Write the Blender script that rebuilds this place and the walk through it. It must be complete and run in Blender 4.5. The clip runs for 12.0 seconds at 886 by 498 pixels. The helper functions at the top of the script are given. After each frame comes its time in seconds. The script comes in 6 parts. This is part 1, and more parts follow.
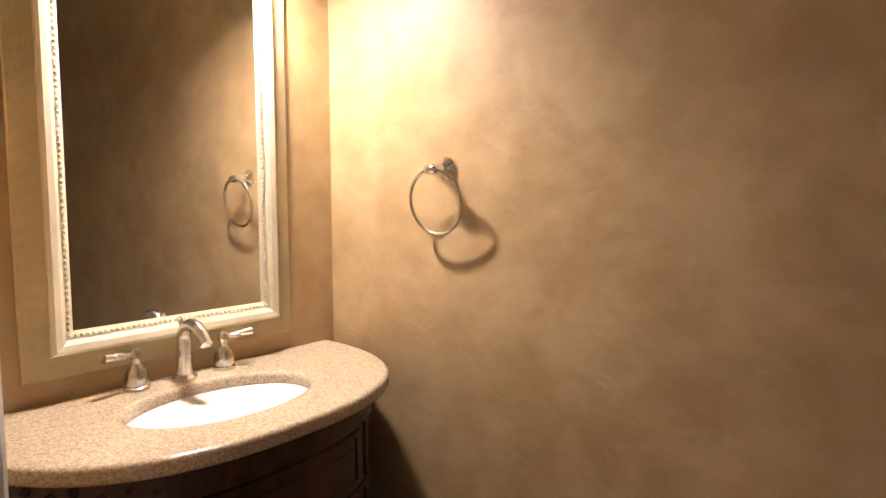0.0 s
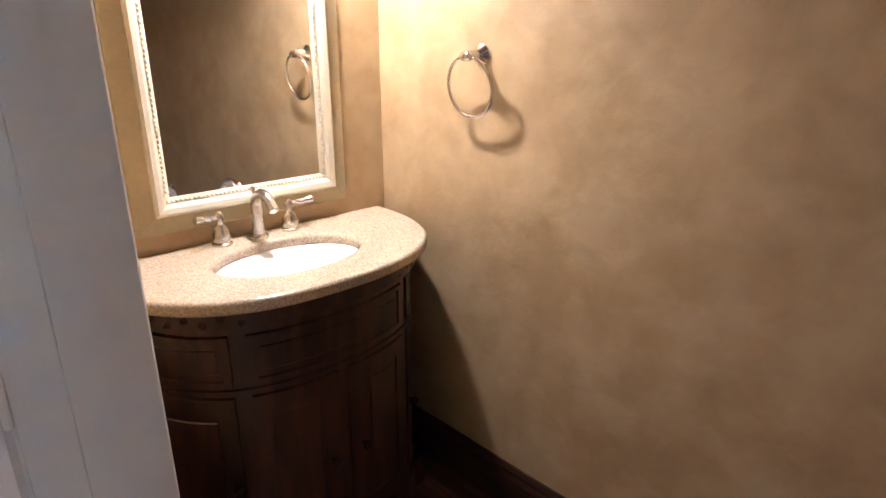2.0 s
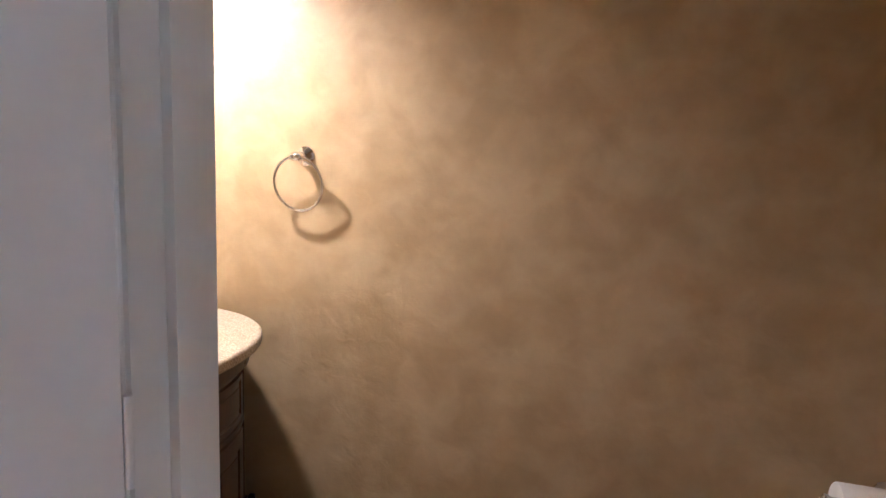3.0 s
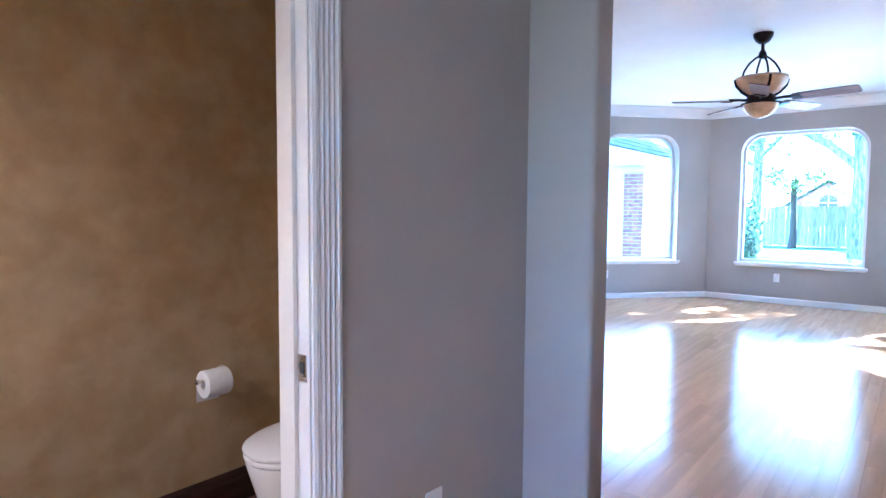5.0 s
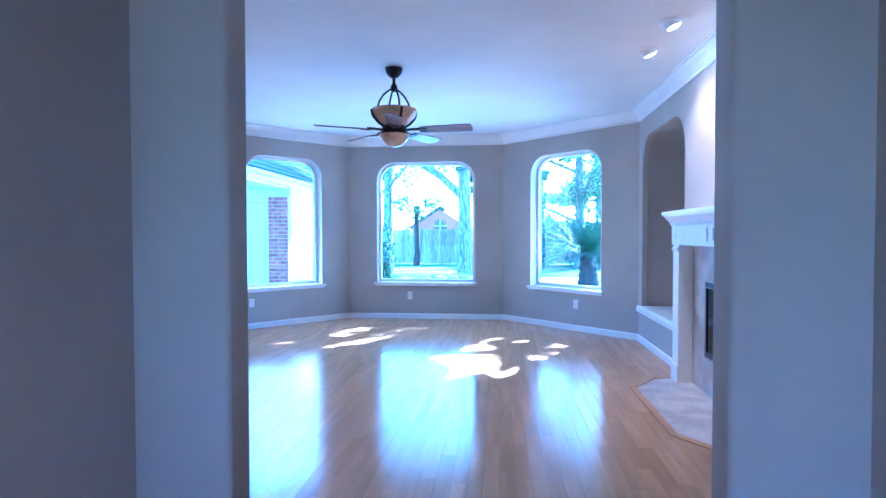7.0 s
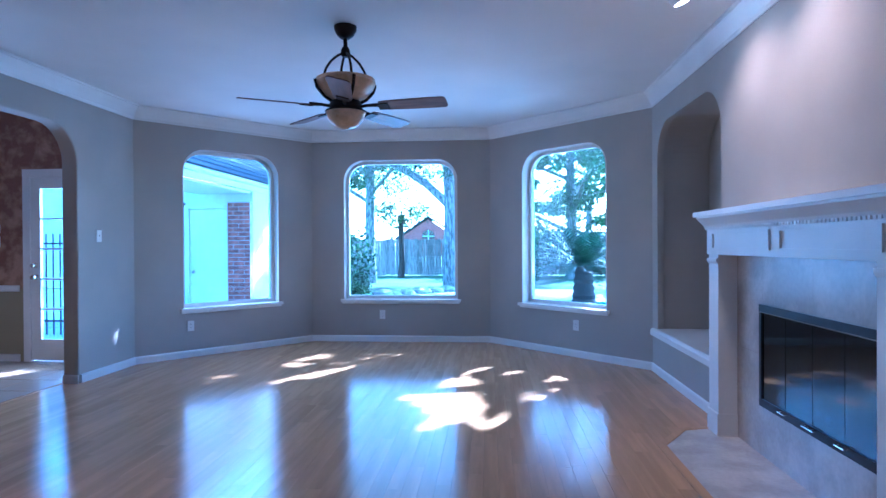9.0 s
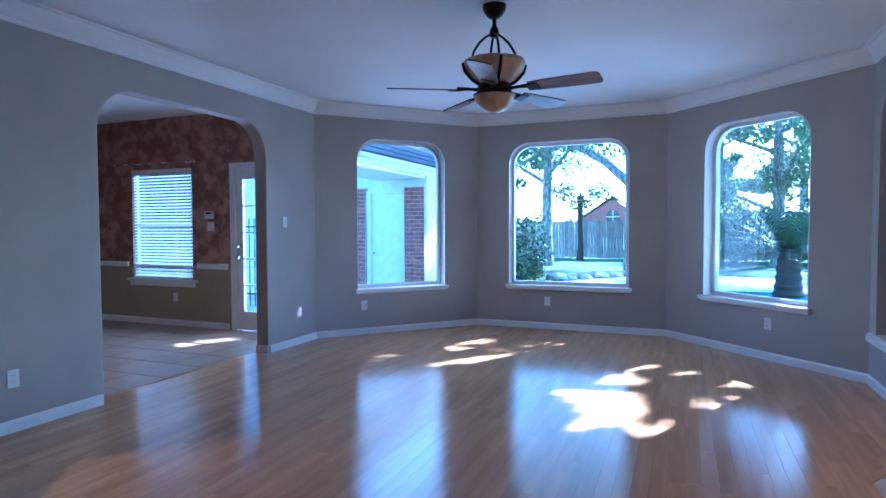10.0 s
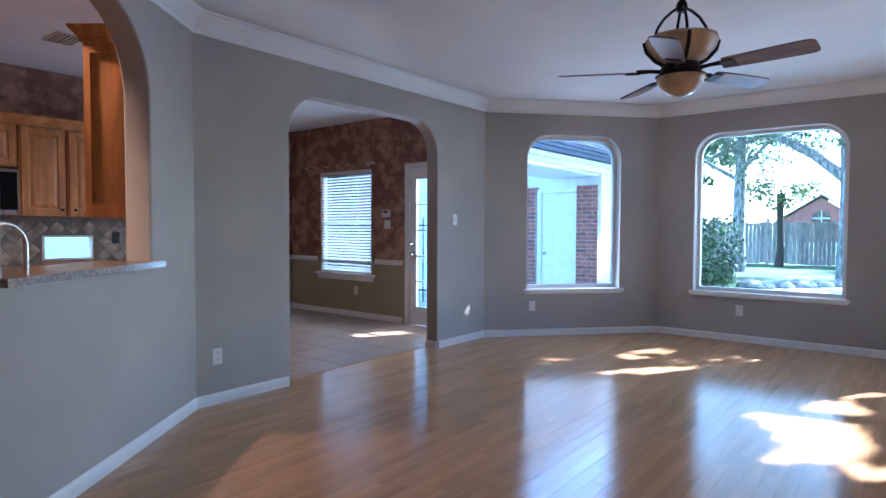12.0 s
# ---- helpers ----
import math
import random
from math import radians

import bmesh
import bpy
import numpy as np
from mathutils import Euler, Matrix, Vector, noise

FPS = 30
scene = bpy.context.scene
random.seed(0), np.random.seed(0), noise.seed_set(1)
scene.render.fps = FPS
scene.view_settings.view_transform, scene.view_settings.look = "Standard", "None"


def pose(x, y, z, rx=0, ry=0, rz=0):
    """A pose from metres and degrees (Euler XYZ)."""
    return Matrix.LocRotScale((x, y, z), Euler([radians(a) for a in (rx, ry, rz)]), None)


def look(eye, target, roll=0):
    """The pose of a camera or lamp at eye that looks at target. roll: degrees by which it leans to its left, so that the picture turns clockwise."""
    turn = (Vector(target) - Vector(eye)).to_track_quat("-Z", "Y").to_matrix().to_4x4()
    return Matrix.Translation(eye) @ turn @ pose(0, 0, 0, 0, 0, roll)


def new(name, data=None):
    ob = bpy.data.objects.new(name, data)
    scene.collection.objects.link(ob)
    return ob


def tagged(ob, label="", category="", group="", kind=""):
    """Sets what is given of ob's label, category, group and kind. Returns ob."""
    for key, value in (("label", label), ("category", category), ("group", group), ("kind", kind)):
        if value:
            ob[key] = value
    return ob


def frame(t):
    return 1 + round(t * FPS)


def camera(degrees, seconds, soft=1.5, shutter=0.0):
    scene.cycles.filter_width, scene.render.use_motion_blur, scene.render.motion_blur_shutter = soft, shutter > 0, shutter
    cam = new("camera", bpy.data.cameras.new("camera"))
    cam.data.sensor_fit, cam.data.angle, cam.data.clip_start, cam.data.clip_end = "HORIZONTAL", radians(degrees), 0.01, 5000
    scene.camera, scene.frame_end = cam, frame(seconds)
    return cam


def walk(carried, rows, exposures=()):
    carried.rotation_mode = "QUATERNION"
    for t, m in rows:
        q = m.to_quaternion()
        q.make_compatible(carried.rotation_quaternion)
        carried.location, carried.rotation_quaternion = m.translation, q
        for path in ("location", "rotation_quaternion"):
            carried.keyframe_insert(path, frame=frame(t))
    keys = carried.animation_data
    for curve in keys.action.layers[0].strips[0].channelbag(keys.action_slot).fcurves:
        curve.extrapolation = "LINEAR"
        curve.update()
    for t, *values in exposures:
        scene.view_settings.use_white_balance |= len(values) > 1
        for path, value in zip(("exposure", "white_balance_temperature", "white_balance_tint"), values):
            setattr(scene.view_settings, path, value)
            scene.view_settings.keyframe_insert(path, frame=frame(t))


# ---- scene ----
cam = camera(74.1, 12.0)
PATH = [
    (0, (-0.767, -1.483, 1.239), (-2.322, -2.731, 1.083), -0.1),
    (0.5, (-0.803, -1.444, 1.229), (-2.076, -2.969, 1.004), 0.0),
    (1, (-0.808, -1.394, 1.211), (-2.021, -2.903, 0.71), -0.0),
    (1.5, (-0.782, -1.341, 1.225), (-1.962, -2.805, 0.543), -0.2),
    (2, (-0.703, -1.297, 1.333), (-2.024, -2.654, 0.69), 0.1),
    (2.5, (-0.52, -1.362, 1.327), (-2.187, -2.381, 0.899), 0.1),
    (2.7, (-0.451, -1.41, 1.315), (-2.227, -2.26, 0.962), 1.1),
    (4.3, (0.206, -1.945, 1.256), (-1.521, -0.947, 1.102), 0.9),
    (4.5, (0.279, -1.997, 1.245), (-1.328, -0.816, 1.099), 0.6),
    (5, (0.359, -2.129, 1.259), (-0.899, -0.58, 1.128), 0.4),
    (5.5, (0.257, -2.189, 1.266), (-0.558, -0.367, 1.147), 0.2),
    (6, (0.216, -2.186, 1.276), (-0.181, -0.227, 1.191), 0.1),
    (6.5, (0.208, -1.994, 1.295), (0.006, -0.005, 1.239), -0.1),
    (7, (0.203, -1.727, 1.282), (0.01, 0.263, 1.232), -0.1),
    (7.2, (0.186, -1.596, 1.284), (0.296, 0.401, 1.267), 0.1),
    (8.8, (0.212, -0.548, 1.271), (0.154, 1.451, 1.258), -0.3),
    (9, (0.238, -0.492, 1.262), (0.081, 1.502, 1.248), -0.3),
    (9.5, (0.336, -0.362, 1.262), (-0.126, 1.584, 1.229), -0.2),
    (10, (0.427, -0.28, 1.314), (-0.329, 1.57, 1.236), -0.2),
    (10.5, (0.376, -0.268, 1.294), (-0.608, 1.471, 1.216), -0.0),
    (11, (0.399, -0.246, 1.292), (-0.8, 1.353, 1.219), -0.0),
    (11.5, (0.41, -0.207, 1.281), (-0.91, 1.295, 1.214), 0.0),
    (12, (0.368, -0.13, 1.283), (-0.885, 1.427, 1.209), 0.2),
]
EXPOSURES = [(0, 4.75, 5500, 14), (1.5, 5.05, 5000, 14), (2.7, 5.1, 4800, 14), (4.3, 5.55, 4700, 14), (5.0, 5.6, 4400, 14), (5.5, 5.5, 4200, 14), (6.0, 5.3, 4000, 14), (6.5, 5.15, 3750, 14), (7.2, 4.8, 3700, 14), (8.8, 4.05, 3800, 15), (9.5, 3.8, 3950, 16), (10.5, 3.7, 4350, 18), (12.0, 3.85, 4950, 19)]

# ---- camera path ----
walk(cam, [(t, look(e, g, r)) for t, e, g, r in PATH], EXPOSURES)

# ---- world and large lights ----
SUN_DIR = Vector((0.46, 0.88, 0.60)).normalized()
world = bpy.data.worlds.new("world")
scene.world = world
world.use_nodes = True
wn = world.node_tree
sky = wn.nodes.new("ShaderNodeTexSky")
sky.sky_type = "NISHITA"
sky.sun_disc = False
sky.sun_elevation = math.asin(SUN_DIR.z)
sky.sun_rotation = math.atan2(SUN_DIR.x, SUN_DIR.y)
wn.links.new(sky.outputs[0], wn.nodes["Background"].inputs[0])
wn.nodes["Background"].inputs[1].default_value = 0.12


def lamp(name, kind, place, target, energy, color, size=0.1, size_y=None, spot=None):
    d = bpy.data.lights.new(name, kind)
    d.energy, d.color = energy, color
    if kind == "SUN":
        d.angle = size
    elif kind == "AREA":
        d.size = size
        if size_y:
            d.shape, d.size_y = "RECTANGLE", size_y
    else:
        d.shadow_soft_size = size
    if spot:
        d.spot_size, d.spot_blend = radians(spot), 1.0
    ob = new(name, d)
    ob.matrix_world = look(place, target)
    return ob


lamp("sun", "SUN", SUN_DIR * 40, (0, 0, 0), 3.2, (1.0, 0.94, 0.85), radians(0.5))
# sky light entering through the bay windows and the breakfast window
SKYC = (0.80, 0.90, 1.0)
lamp("sky_light_centre", "AREA", (-0.92, 7.30, 1.45), (-0.92, 0, 1.2), 1.5, SKYC, 1.45, 1.8)
lamp("sky_light_left", "AREA", (-2.85, 6.36, 1.45), (0, 3.5, 1.2), 0.8, SKYC, 1.1, 1.8)
lamp("sky_light_right", "AREA", (1.12, 6.54, 1.45), (-1.5, 3.5, 1.2), 0.2, SKYC, 1.15, 1.8)
lamp("sky_light_breakfast", "AREA", (-6.05, 5.80, 1.35), (-6.05, 0, 1.0), 5.0, SKYC, 1.0, 1.4)
lamp("sky_light_door", "AREA", (-4.36, 5.85, 1.1), (-4.36, 0, 0.6), 3.5, SKYC, 0.5, 1.6)
# added warm fill for the hall, set in an unseen end opening
lamp("hall_fill_light", "AREA", (0.15, -4.64, 1.52), (0.15, 0, 1.4), 0.70, (1.0, 0.90, 0.82), 0.75, 1.15)

# ---- materials ----
MATS = {}


def mat(name, base, rough=0.5, metal=0.0, var=0.12, scale=8.0, fine=90.0, bump=0.05, second=None, coat=0.0, stretch=(1, 1, 1), rand=0.0, mix_lo=0.42, mix_hi=0.62, spec=0.5, coord="Object", distort=0.0):
    """Two scales of procedural variation over a base colour."""
    m = bpy.data.materials.new(name)
    m.use_nodes = True
    t = m.node_tree
    b = t.nodes["Principled BSDF"]
    tc = t.nodes.new("ShaderNodeTexCoord")
    mp = t.nodes.new("ShaderNodeMapping")
    mp.inputs["Scale"].default_value = stretch
    t.links.new(tc.outputs[coord], mp.inputs[0])
    vec = mp.outputs[0]
    if rand:
        oi = t.nodes.new("ShaderNodeObjectInfo")
        add = t.nodes.new("ShaderNodeVectorMath")
        mul = t.nodes.new("ShaderNodeMath")
        mul.operation = "MULTIPLY"
        mul.inputs[1].default_value = 37.0
        t.links.new(oi.outputs["Random"], mul.inputs[0])
        t.links.new(vec, add.inputs[0])
        t.links.new(mul.outputs[0], add.inputs[1])
        vec = add.outputs[0]
    n1 = t.nodes.new("ShaderNodeTexNoise")
    n1.inputs["Scale"].default_value = scale
    n1.inputs["Detail"].default_value = 6
    n1.inputs["Distortion"].default_value = distort
    n2 = t.nodes.new("ShaderNodeTexNoise")
    n2.inputs["Scale"].default_value = fine
    n2.inputs["Detail"].default_value = 3 if distort == 0 else 7
    n2.inputs["Distortion"].default_value = distort
    t.links.new(vec, n1.inputs["Vector"])
    t.links.new(vec, n2.inputs["Vector"])
    r1 = t.nodes.new("ShaderNodeValToRGB")
    dark = [max(0.0, c * (1 - var * 2)) for c in base]
    lite = [min(1.0, c * (1 + var)) for c in base]
    if second:
        dark, lite = second, base
    r1.color_ramp.elements[0].position, r1.color_ramp.elements[1].position = mix_lo, mix_hi
    r1.color_ramp.elements[0].color = (*dark, 1)
    r1.color_ramp.elements[1].color = (*lite, 1)
    t.links.new(n1.outputs["Fac"], r1.inputs[0])
    hsv = t.nodes.new("ShaderNodeHueSaturation")
    t.links.new(r1.outputs[0], hsv.inputs["Color"])
    mr = t.nodes.new("ShaderNodeMapRange")
    mr.inputs[1].default_value, mr.inputs[2].default_value = 0.3, 0.7
    mr.inputs[3].default_value, mr.inputs[4].default_value = 1 - var * 0.6, 1 + var * 0.6
    t.links.new(n2.outputs["Fac"], mr.inputs[0])
    val = mr.outputs[0]
    if rand:
        m2 = t.nodes.new("ShaderNodeMapRange")
        m2.inputs[3].default_value, m2.inputs[4].default_value = 1 - rand, 1 + rand
        t.links.new(oi.outputs["Random"], m2.inputs[0])
        mm = t.nodes.new("ShaderNodeMath")
        mm.operation = "MULTIPLY"
        t.links.new(val, mm.inputs[0])
        t.links.new(m2.outputs[0], mm.inputs[1])
        val = mm.outputs[0]
    t.links.new(val, hsv.inputs["Value"])
    t.links.new(hsv.outputs[0], b.inputs["Base Color"])
    rr = t.nodes.new("ShaderNodeMapRange")
    rr.inputs[3].default_value, rr.inputs[4].default_value = max(0, rough - 0.06), min(1, rough + 0.08)
    t.links.new(n1.outputs["Fac"], rr.inputs[0])
    t.links.new(rr.outputs[0], b.inputs["Roughness"])
    b.inputs["Metallic"].default_value = metal
    b.inputs["Coat Weight"].default_value = coat
    b.inputs["Coat Roughness"].default_value = 0.12
    b.inputs["Specular IOR Level"].default_value = spec
    if bump:
        bp = t.nodes.new("ShaderNodeBump")
        bp.inputs["Strength"].default_value = bump
        bp.inputs["Distance"].default_value = 0.01
        t.links.new(n2.outputs["Fac"], bp.inputs["Height"])
        t.links.new(bp.outputs[0], b.inputs["Normal"])
    MATS[name] = m
    return m


def emit(name, color, strength):
    m = bpy.data.materials.new(name)
    m.use_nodes = True
    b = m.node_tree.nodes["Principled BSDF"]
    b.inputs["Base Color"].default_value = (*color, 1)
    b.inputs["Emission Color"].default_value = (*color, 1)
    b.inputs["Emission Strength"].default_value = strength
    return m


def glass(name, tint=(1, 1, 1), rough=0.0):
    m = bpy.data.materials.new(name)
    m.use_nodes = True
    t = m.node_tree
    t.nodes.remove(t.nodes["Principled BSDF"])
    g = t.nodes.new("ShaderNodeBsdfGlossy")
    g.inputs["Roughness"].default_value = 0.01
    tr = t.nodes.new("ShaderNodeBsdfTransparent")
    tr.inputs[0].default_value = (*tint, 1)
    mx = t.nodes.new("ShaderNodeMixShader")
    fr = t.nodes.new("ShaderNodeFresnel")
    fr.inputs[0].default_value = 1.45
    t.links.new(fr.outputs[0], mx.inputs[0])
    t.links.new(tr.outputs[0], mx.inputs[1])
    t.links.new(g.outputs[0], mx.inputs[2])
    t.links.new(mx.outputs[0], t.nodes["Material Output"].inputs[0])
    return m


M_WALL = mat("greige_paint", (0.42, 0.385, 0.345), 0.75, var=0.03, scale=1.3, fine=160, bump=0.06)
M_HALL = M_WALL
M_CEIL = mat("ceiling_paint", (0.78, 0.77, 0.75), 0.9, var=0.02, scale=1.0, fine=120, bump=0.1)
M_TRIM = mat("white_trim_paint", (0.80, 0.79, 0.77), 0.35, var=0.02, scale=2.0, fine=60, bump=0.01)
M_FAUX = mat("faux_finish_plaster", (0.50, 0.37, 0.20), 0.48, var=0.08, scale=7.0, fine=17, bump=0.34, second=(0.42, 0.295, 0.145), mix_lo=0.38, mix_hi=0.64, distort=0.35)
M_DARKWOOD = mat("dark_stained_wood", (0.052, 0.018, 0.009), 0.4, var=0.25, scale=5, fine=60, bump=0.05, stretch=(6, 6, 0.7), coat=0.25)
M_DARKBASE = mat("dark_baseboard_wood", (0.035, 0.014, 0.008), 0.35, var=0.25, scale=5, fine=60, bump=0.03, stretch=(1, 1, 6))
M_PFLOOR = mat("powder_floor_wood", (0.12, 0.05, 0.025), 0.3, var=0.3, scale=4, fine=50, bump=0.04, stretch=(6, 0.7, 1), rand=0.3)
M_GRANITE = mat("speckled_granite", (0.60, 0.50, 0.37), 0.18, var=0.2, scale=230, fine=520, bump=0.01, second=(0.34, 0.27, 0.19), mix_lo=0.36, mix_hi=0.60)
M_PORC = mat("white_porcelain", (0.86, 0.85, 0.84), 0.08, var=0.01, scale=2, fine=20, bump=0.0)
M_NICKEL = mat("brushed_nickel", (0.62, 0.58, 0.52), 0.26, metal=1.0, var=0.04, scale=10, fine=300, bump=0.02)
M_CHROME = mat("polished_nickel", (0.75, 0.72, 0.68), 0.12, metal=1.0, var=0.02, scale=6, fine=80, bump=0.0)
M_FRAMEGOLD = mat("champagne_frame", (0.70, 0.60, 0.38), 0.42, metal=0.25, var=0.06, scale=6, fine=90, bump=0.03)
M_FRAMECREAM = mat("cream_frame", (0.80, 0.74, 0.58), 0.38, metal=0.1, var=0.04, scale=6, fine=90, bump=0.03)
M_OAK = mat("maple_strip_floor", (0.50, 0.295, 0.145), 0.15, var=0.06, scale=2.2, fine=26, bump=0.012, stretch=(7, 0.55, 1), rand=0.09, coat=0.0, spec=0.36)
M_OAKJ = M_OAK.copy()
for nd in M_OAKJ.node_tree.nodes:
    if nd.bl_idname == "ShaderNodeObjectInfo":
        geo = M_OAKJ.node_tree.nodes.new("ShaderNodeNewGeometry")
        for ln in list(M_OAKJ.node_tree.links):
            if ln.from_node == nd:
                M_OAKJ.node_tree.links.new(geo.outputs["Random Per Island"], ln.to_socket)
        break
M_GROOVE = mat("floor_joint", (0.10, 0.06, 0.035), 0.6, var=0.1)
M_TILE = mat("beige_floor_tile", (0.31, 0.215, 0.135), 0.3, var=0.06, scale=5, fine=40, bump=0.02, rand=0.08)
M_GROUT = mat("tile_grout", (0.22, 0.19, 0.15), 0.85, var=0.1)
M_PAPER = mat("mottled_wallpaper", (0.44, 0.26, 0.175), 0.7, var=0.12, scale=6.0, fine=34, bump=0.03, second=(0.22, 0.105, 0.075), mix_lo=0.43, mix_hi=0.60)
M_TAN = mat("olive_tan_paint", (0.36, 0.31, 0.20), 0.7, var=0.03, scale=1.5, fine=120, bump=0.04)
M_MAPLE = mat("honey_maple_cabinet", (0.56, 0.245, 0.07), 0.35, var=0.12, scale=3, fine=40, bump=0.02, stretch=(5, 5, 0.6), coat=0.15)
M_SPLASH = mat("tumbled_splash_tile", (0.42, 0.34, 0.26), 0.5, var=0.2, scale=9, fine=70, bump=0.05, rand=0.2)
M_MARBLE = mat("pale_stone_surround", (0.60, 0.55, 0.50), 0.22, var=0.10, scale=4.5, fine=40, bump=0.01, second=(0.47, 0.425, 0.385))
M_BLACK = mat("black_metal", (0.012, 0.012, 0.013), 0.35, metal=0.6, var=0.05, bump=0.0)
M_FIREGLASS = mat("smoked_fire_glass", (0.006, 0.006, 0.007), 0.06, var=0.1, bump=0.0, spec=0.4)
M_BRONZE = mat("oil_rubbed_bronze", (0.022, 0.016, 0.013), 0.42, metal=0.7, var=0.1, bump=0.02)
M_ALABASTER = mat("amber_alabaster_glass", (0.66, 0.45, 0.27), 0.28, var=0.12, scale=7, fine=30, bump=0.0)
M_BLADE = mat("walnut_fan_blade", (0.20, 0.115, 0.09), 0.32, var=0.15, scale=4, fine=60, bump=0.01, stretch=(1, 8, 1))
M_PLASTIC = mat("white_plastic", (0.80, 0.79, 0.76), 0.4, var=0.01, bump=0.0)
M_HOLE = mat("dark_slot", (0.03, 0.03, 0.03), 0.7, var=0.02, bump=0.0)
M_STEEL = mat("stainless_steel", (0.60, 0.59, 0.57), 0.25, metal=1.0, var=0.03, bump=0.0)
M_BRICK = mat("red_brick", (0.36, 0.14, 0.10), 0.85, var=0.2, scale=9, fine=70, bump=0.2, rand=0.2)
M_MORTAR = mat("mortar", (0.50, 0.47, 0.43), 0.9, var=0.08, bump=0.1)
M_EXTWHITE = mat("white_exterior_paint", (0.80, 0.80, 0.78), 0.6, var=0.04, bump=0.03)
M_SHINGLE = mat("grey_shingle", (0.055, 0.055, 0.06), 0.85, var=0.25, scale=14, fine=90, bump=0.2, rand=0.15)
M_FENCE = mat("weathered_cedar", (0.30, 0.26, 0.22), 0.85, var=0.18, scale=5, fine=60, bump=0.08, stretch=(6, 6, 0.6), rand=0.2)
M_BARK = mat("grey_bark", (0.32, 0.29, 0.25), 0.9, var=0.3, scale=7, fine=40, bump=0.5, stretch=(3, 3, 0.6))
M_LEAF = mat("oak_leaf", (0.12, 0.17, 0.05), 0.55, var=0.3, scale=0.9, fine=12, bump=0.0)
M_LEAF2 = mat("shrub_leaf", (0.09, 0.14, 0.045), 0.55, var=0.3, scale=2.5, fine=15, bump=0.0)
M_PALM = mat("palm_frond", (0.055, 0.10, 0.035), 0.5, var=0.25, scale=3, fine=15, bump=0.0)
M_GRASS = mat("lawn", (0.07, 0.13, 0.03), 0.9, var=0.3, scale=0.7, fine=25, bump=0.3)
M_PATIO = mat("pale_concrete", (0.52, 0.50, 0.46), 0.8, var=0.1, scale=1.5, fine=40, bump=0.05)
M_ROCK = mat("limestone_rock", (0.42, 0.39, 0.34), 0.85, var=0.2, scale=5, fine=30, bump=0.3)
M_IRON = mat("iron_railing", (0.02, 0.02, 0.022), 0.5, metal=0.4, var=0.05, bump=0.0)
M_WATER = mat("pool_water", (0.10, 0.30, 0.36), 0.04, var=0.1, scale=3, fine=9, bump=0.15)
M_TISSUE = mat("tissue_paper", (0.84, 0.83, 0.82), 0.95, var=0.02, scale=20, fine=150, bump=0.05)
M_GLASS = glass("window_glass", (0.81, 0.945, 1.0))
M_LEDGE = mat("brown_granite", (0.30, 0.21, 0.145), 0.2, var=0.2, scale=70, fine=300, bump=0.01, second=(0.12, 0.085, 0.06), mix_lo=0.36, mix_hi=0.60)
M_SAGO = mat("shaggy_palm_bark", (0.075, 0.055, 0.04), 0.95, var=0.3, scale=12, fine=50, bump=0.8, stretch=(2, 2, 4))
M_MIRROR = bpy.data.materials.new("mirror_silver")
M_MIRROR.use_nodes = True
_b = M_MIRROR.node_tree.nodes["Principled BSDF"]
_b.inputs["Base Color"].default_value = (0.86, 0.87, 0.86, 1)
_b.inputs["Metallic"].default_value, _b.inputs["Roughness"].default_value = 1.0, 0.01
M_BULB = emit("warm_bulb", (1.0, 0.84, 0.62), 0.6)
M_SPOT = emit("spot_bulb", (1.0, 0.86, 0.66), 7)

# ---- building helpers ----


def part(name, bm, material, parent=None, label="", smooth=False, bevel=0.0):
    if bevel:
        es = [e for e in bm.edges if len(e.link_faces) == 2 and e.calc_face_angle(0) > 0.5]
        bmesh.ops.bevel(bm, geom=es, offset=bevel, segments=2, affect="EDGES", clamp_overlap=True)
    me = bpy.data.meshes.new(name)
    bm.to_mesh(me)
    bm.free()
    me.materials.append(material)
    if smooth:
        for p in me.polygons:
            p.use_smooth = True
        me.set_sharp_from_angle(angle=radians(40))
    ob = new(name, me)
    if parent is not None:
        ob.parent = parent
    if label:
        ob["label"] = label
    return ob


def thing(name, label, category, place=(0, 0, 0), rz=0.0, group="", kind=""):
    ob = new(name)
    ob.empty_display_size = 0.1
    ob.matrix_basis = pose(*place, 0, 0, rz)
    return tagged(ob, label, category, group, kind)


def BM():
    return bmesh.new()


def box(bm, x0, x1, y0, y1, z0, z1):
    v = [bm.verts.new((x, y, z)) for z in (z0, z1) for x, y in ((x0, y0), (x1, y0), (x1, y1), (x0, y1))]
    for f in ((3, 2, 1, 0), (4, 5, 6, 7), (0, 1, 5, 4), (1, 2, 6, 5), (2, 3, 7, 6), (3, 0, 4, 7)):
        bm.faces.new([v[i] for i in f])
    return bm


def B(*a):
    return box(BM(), *a)


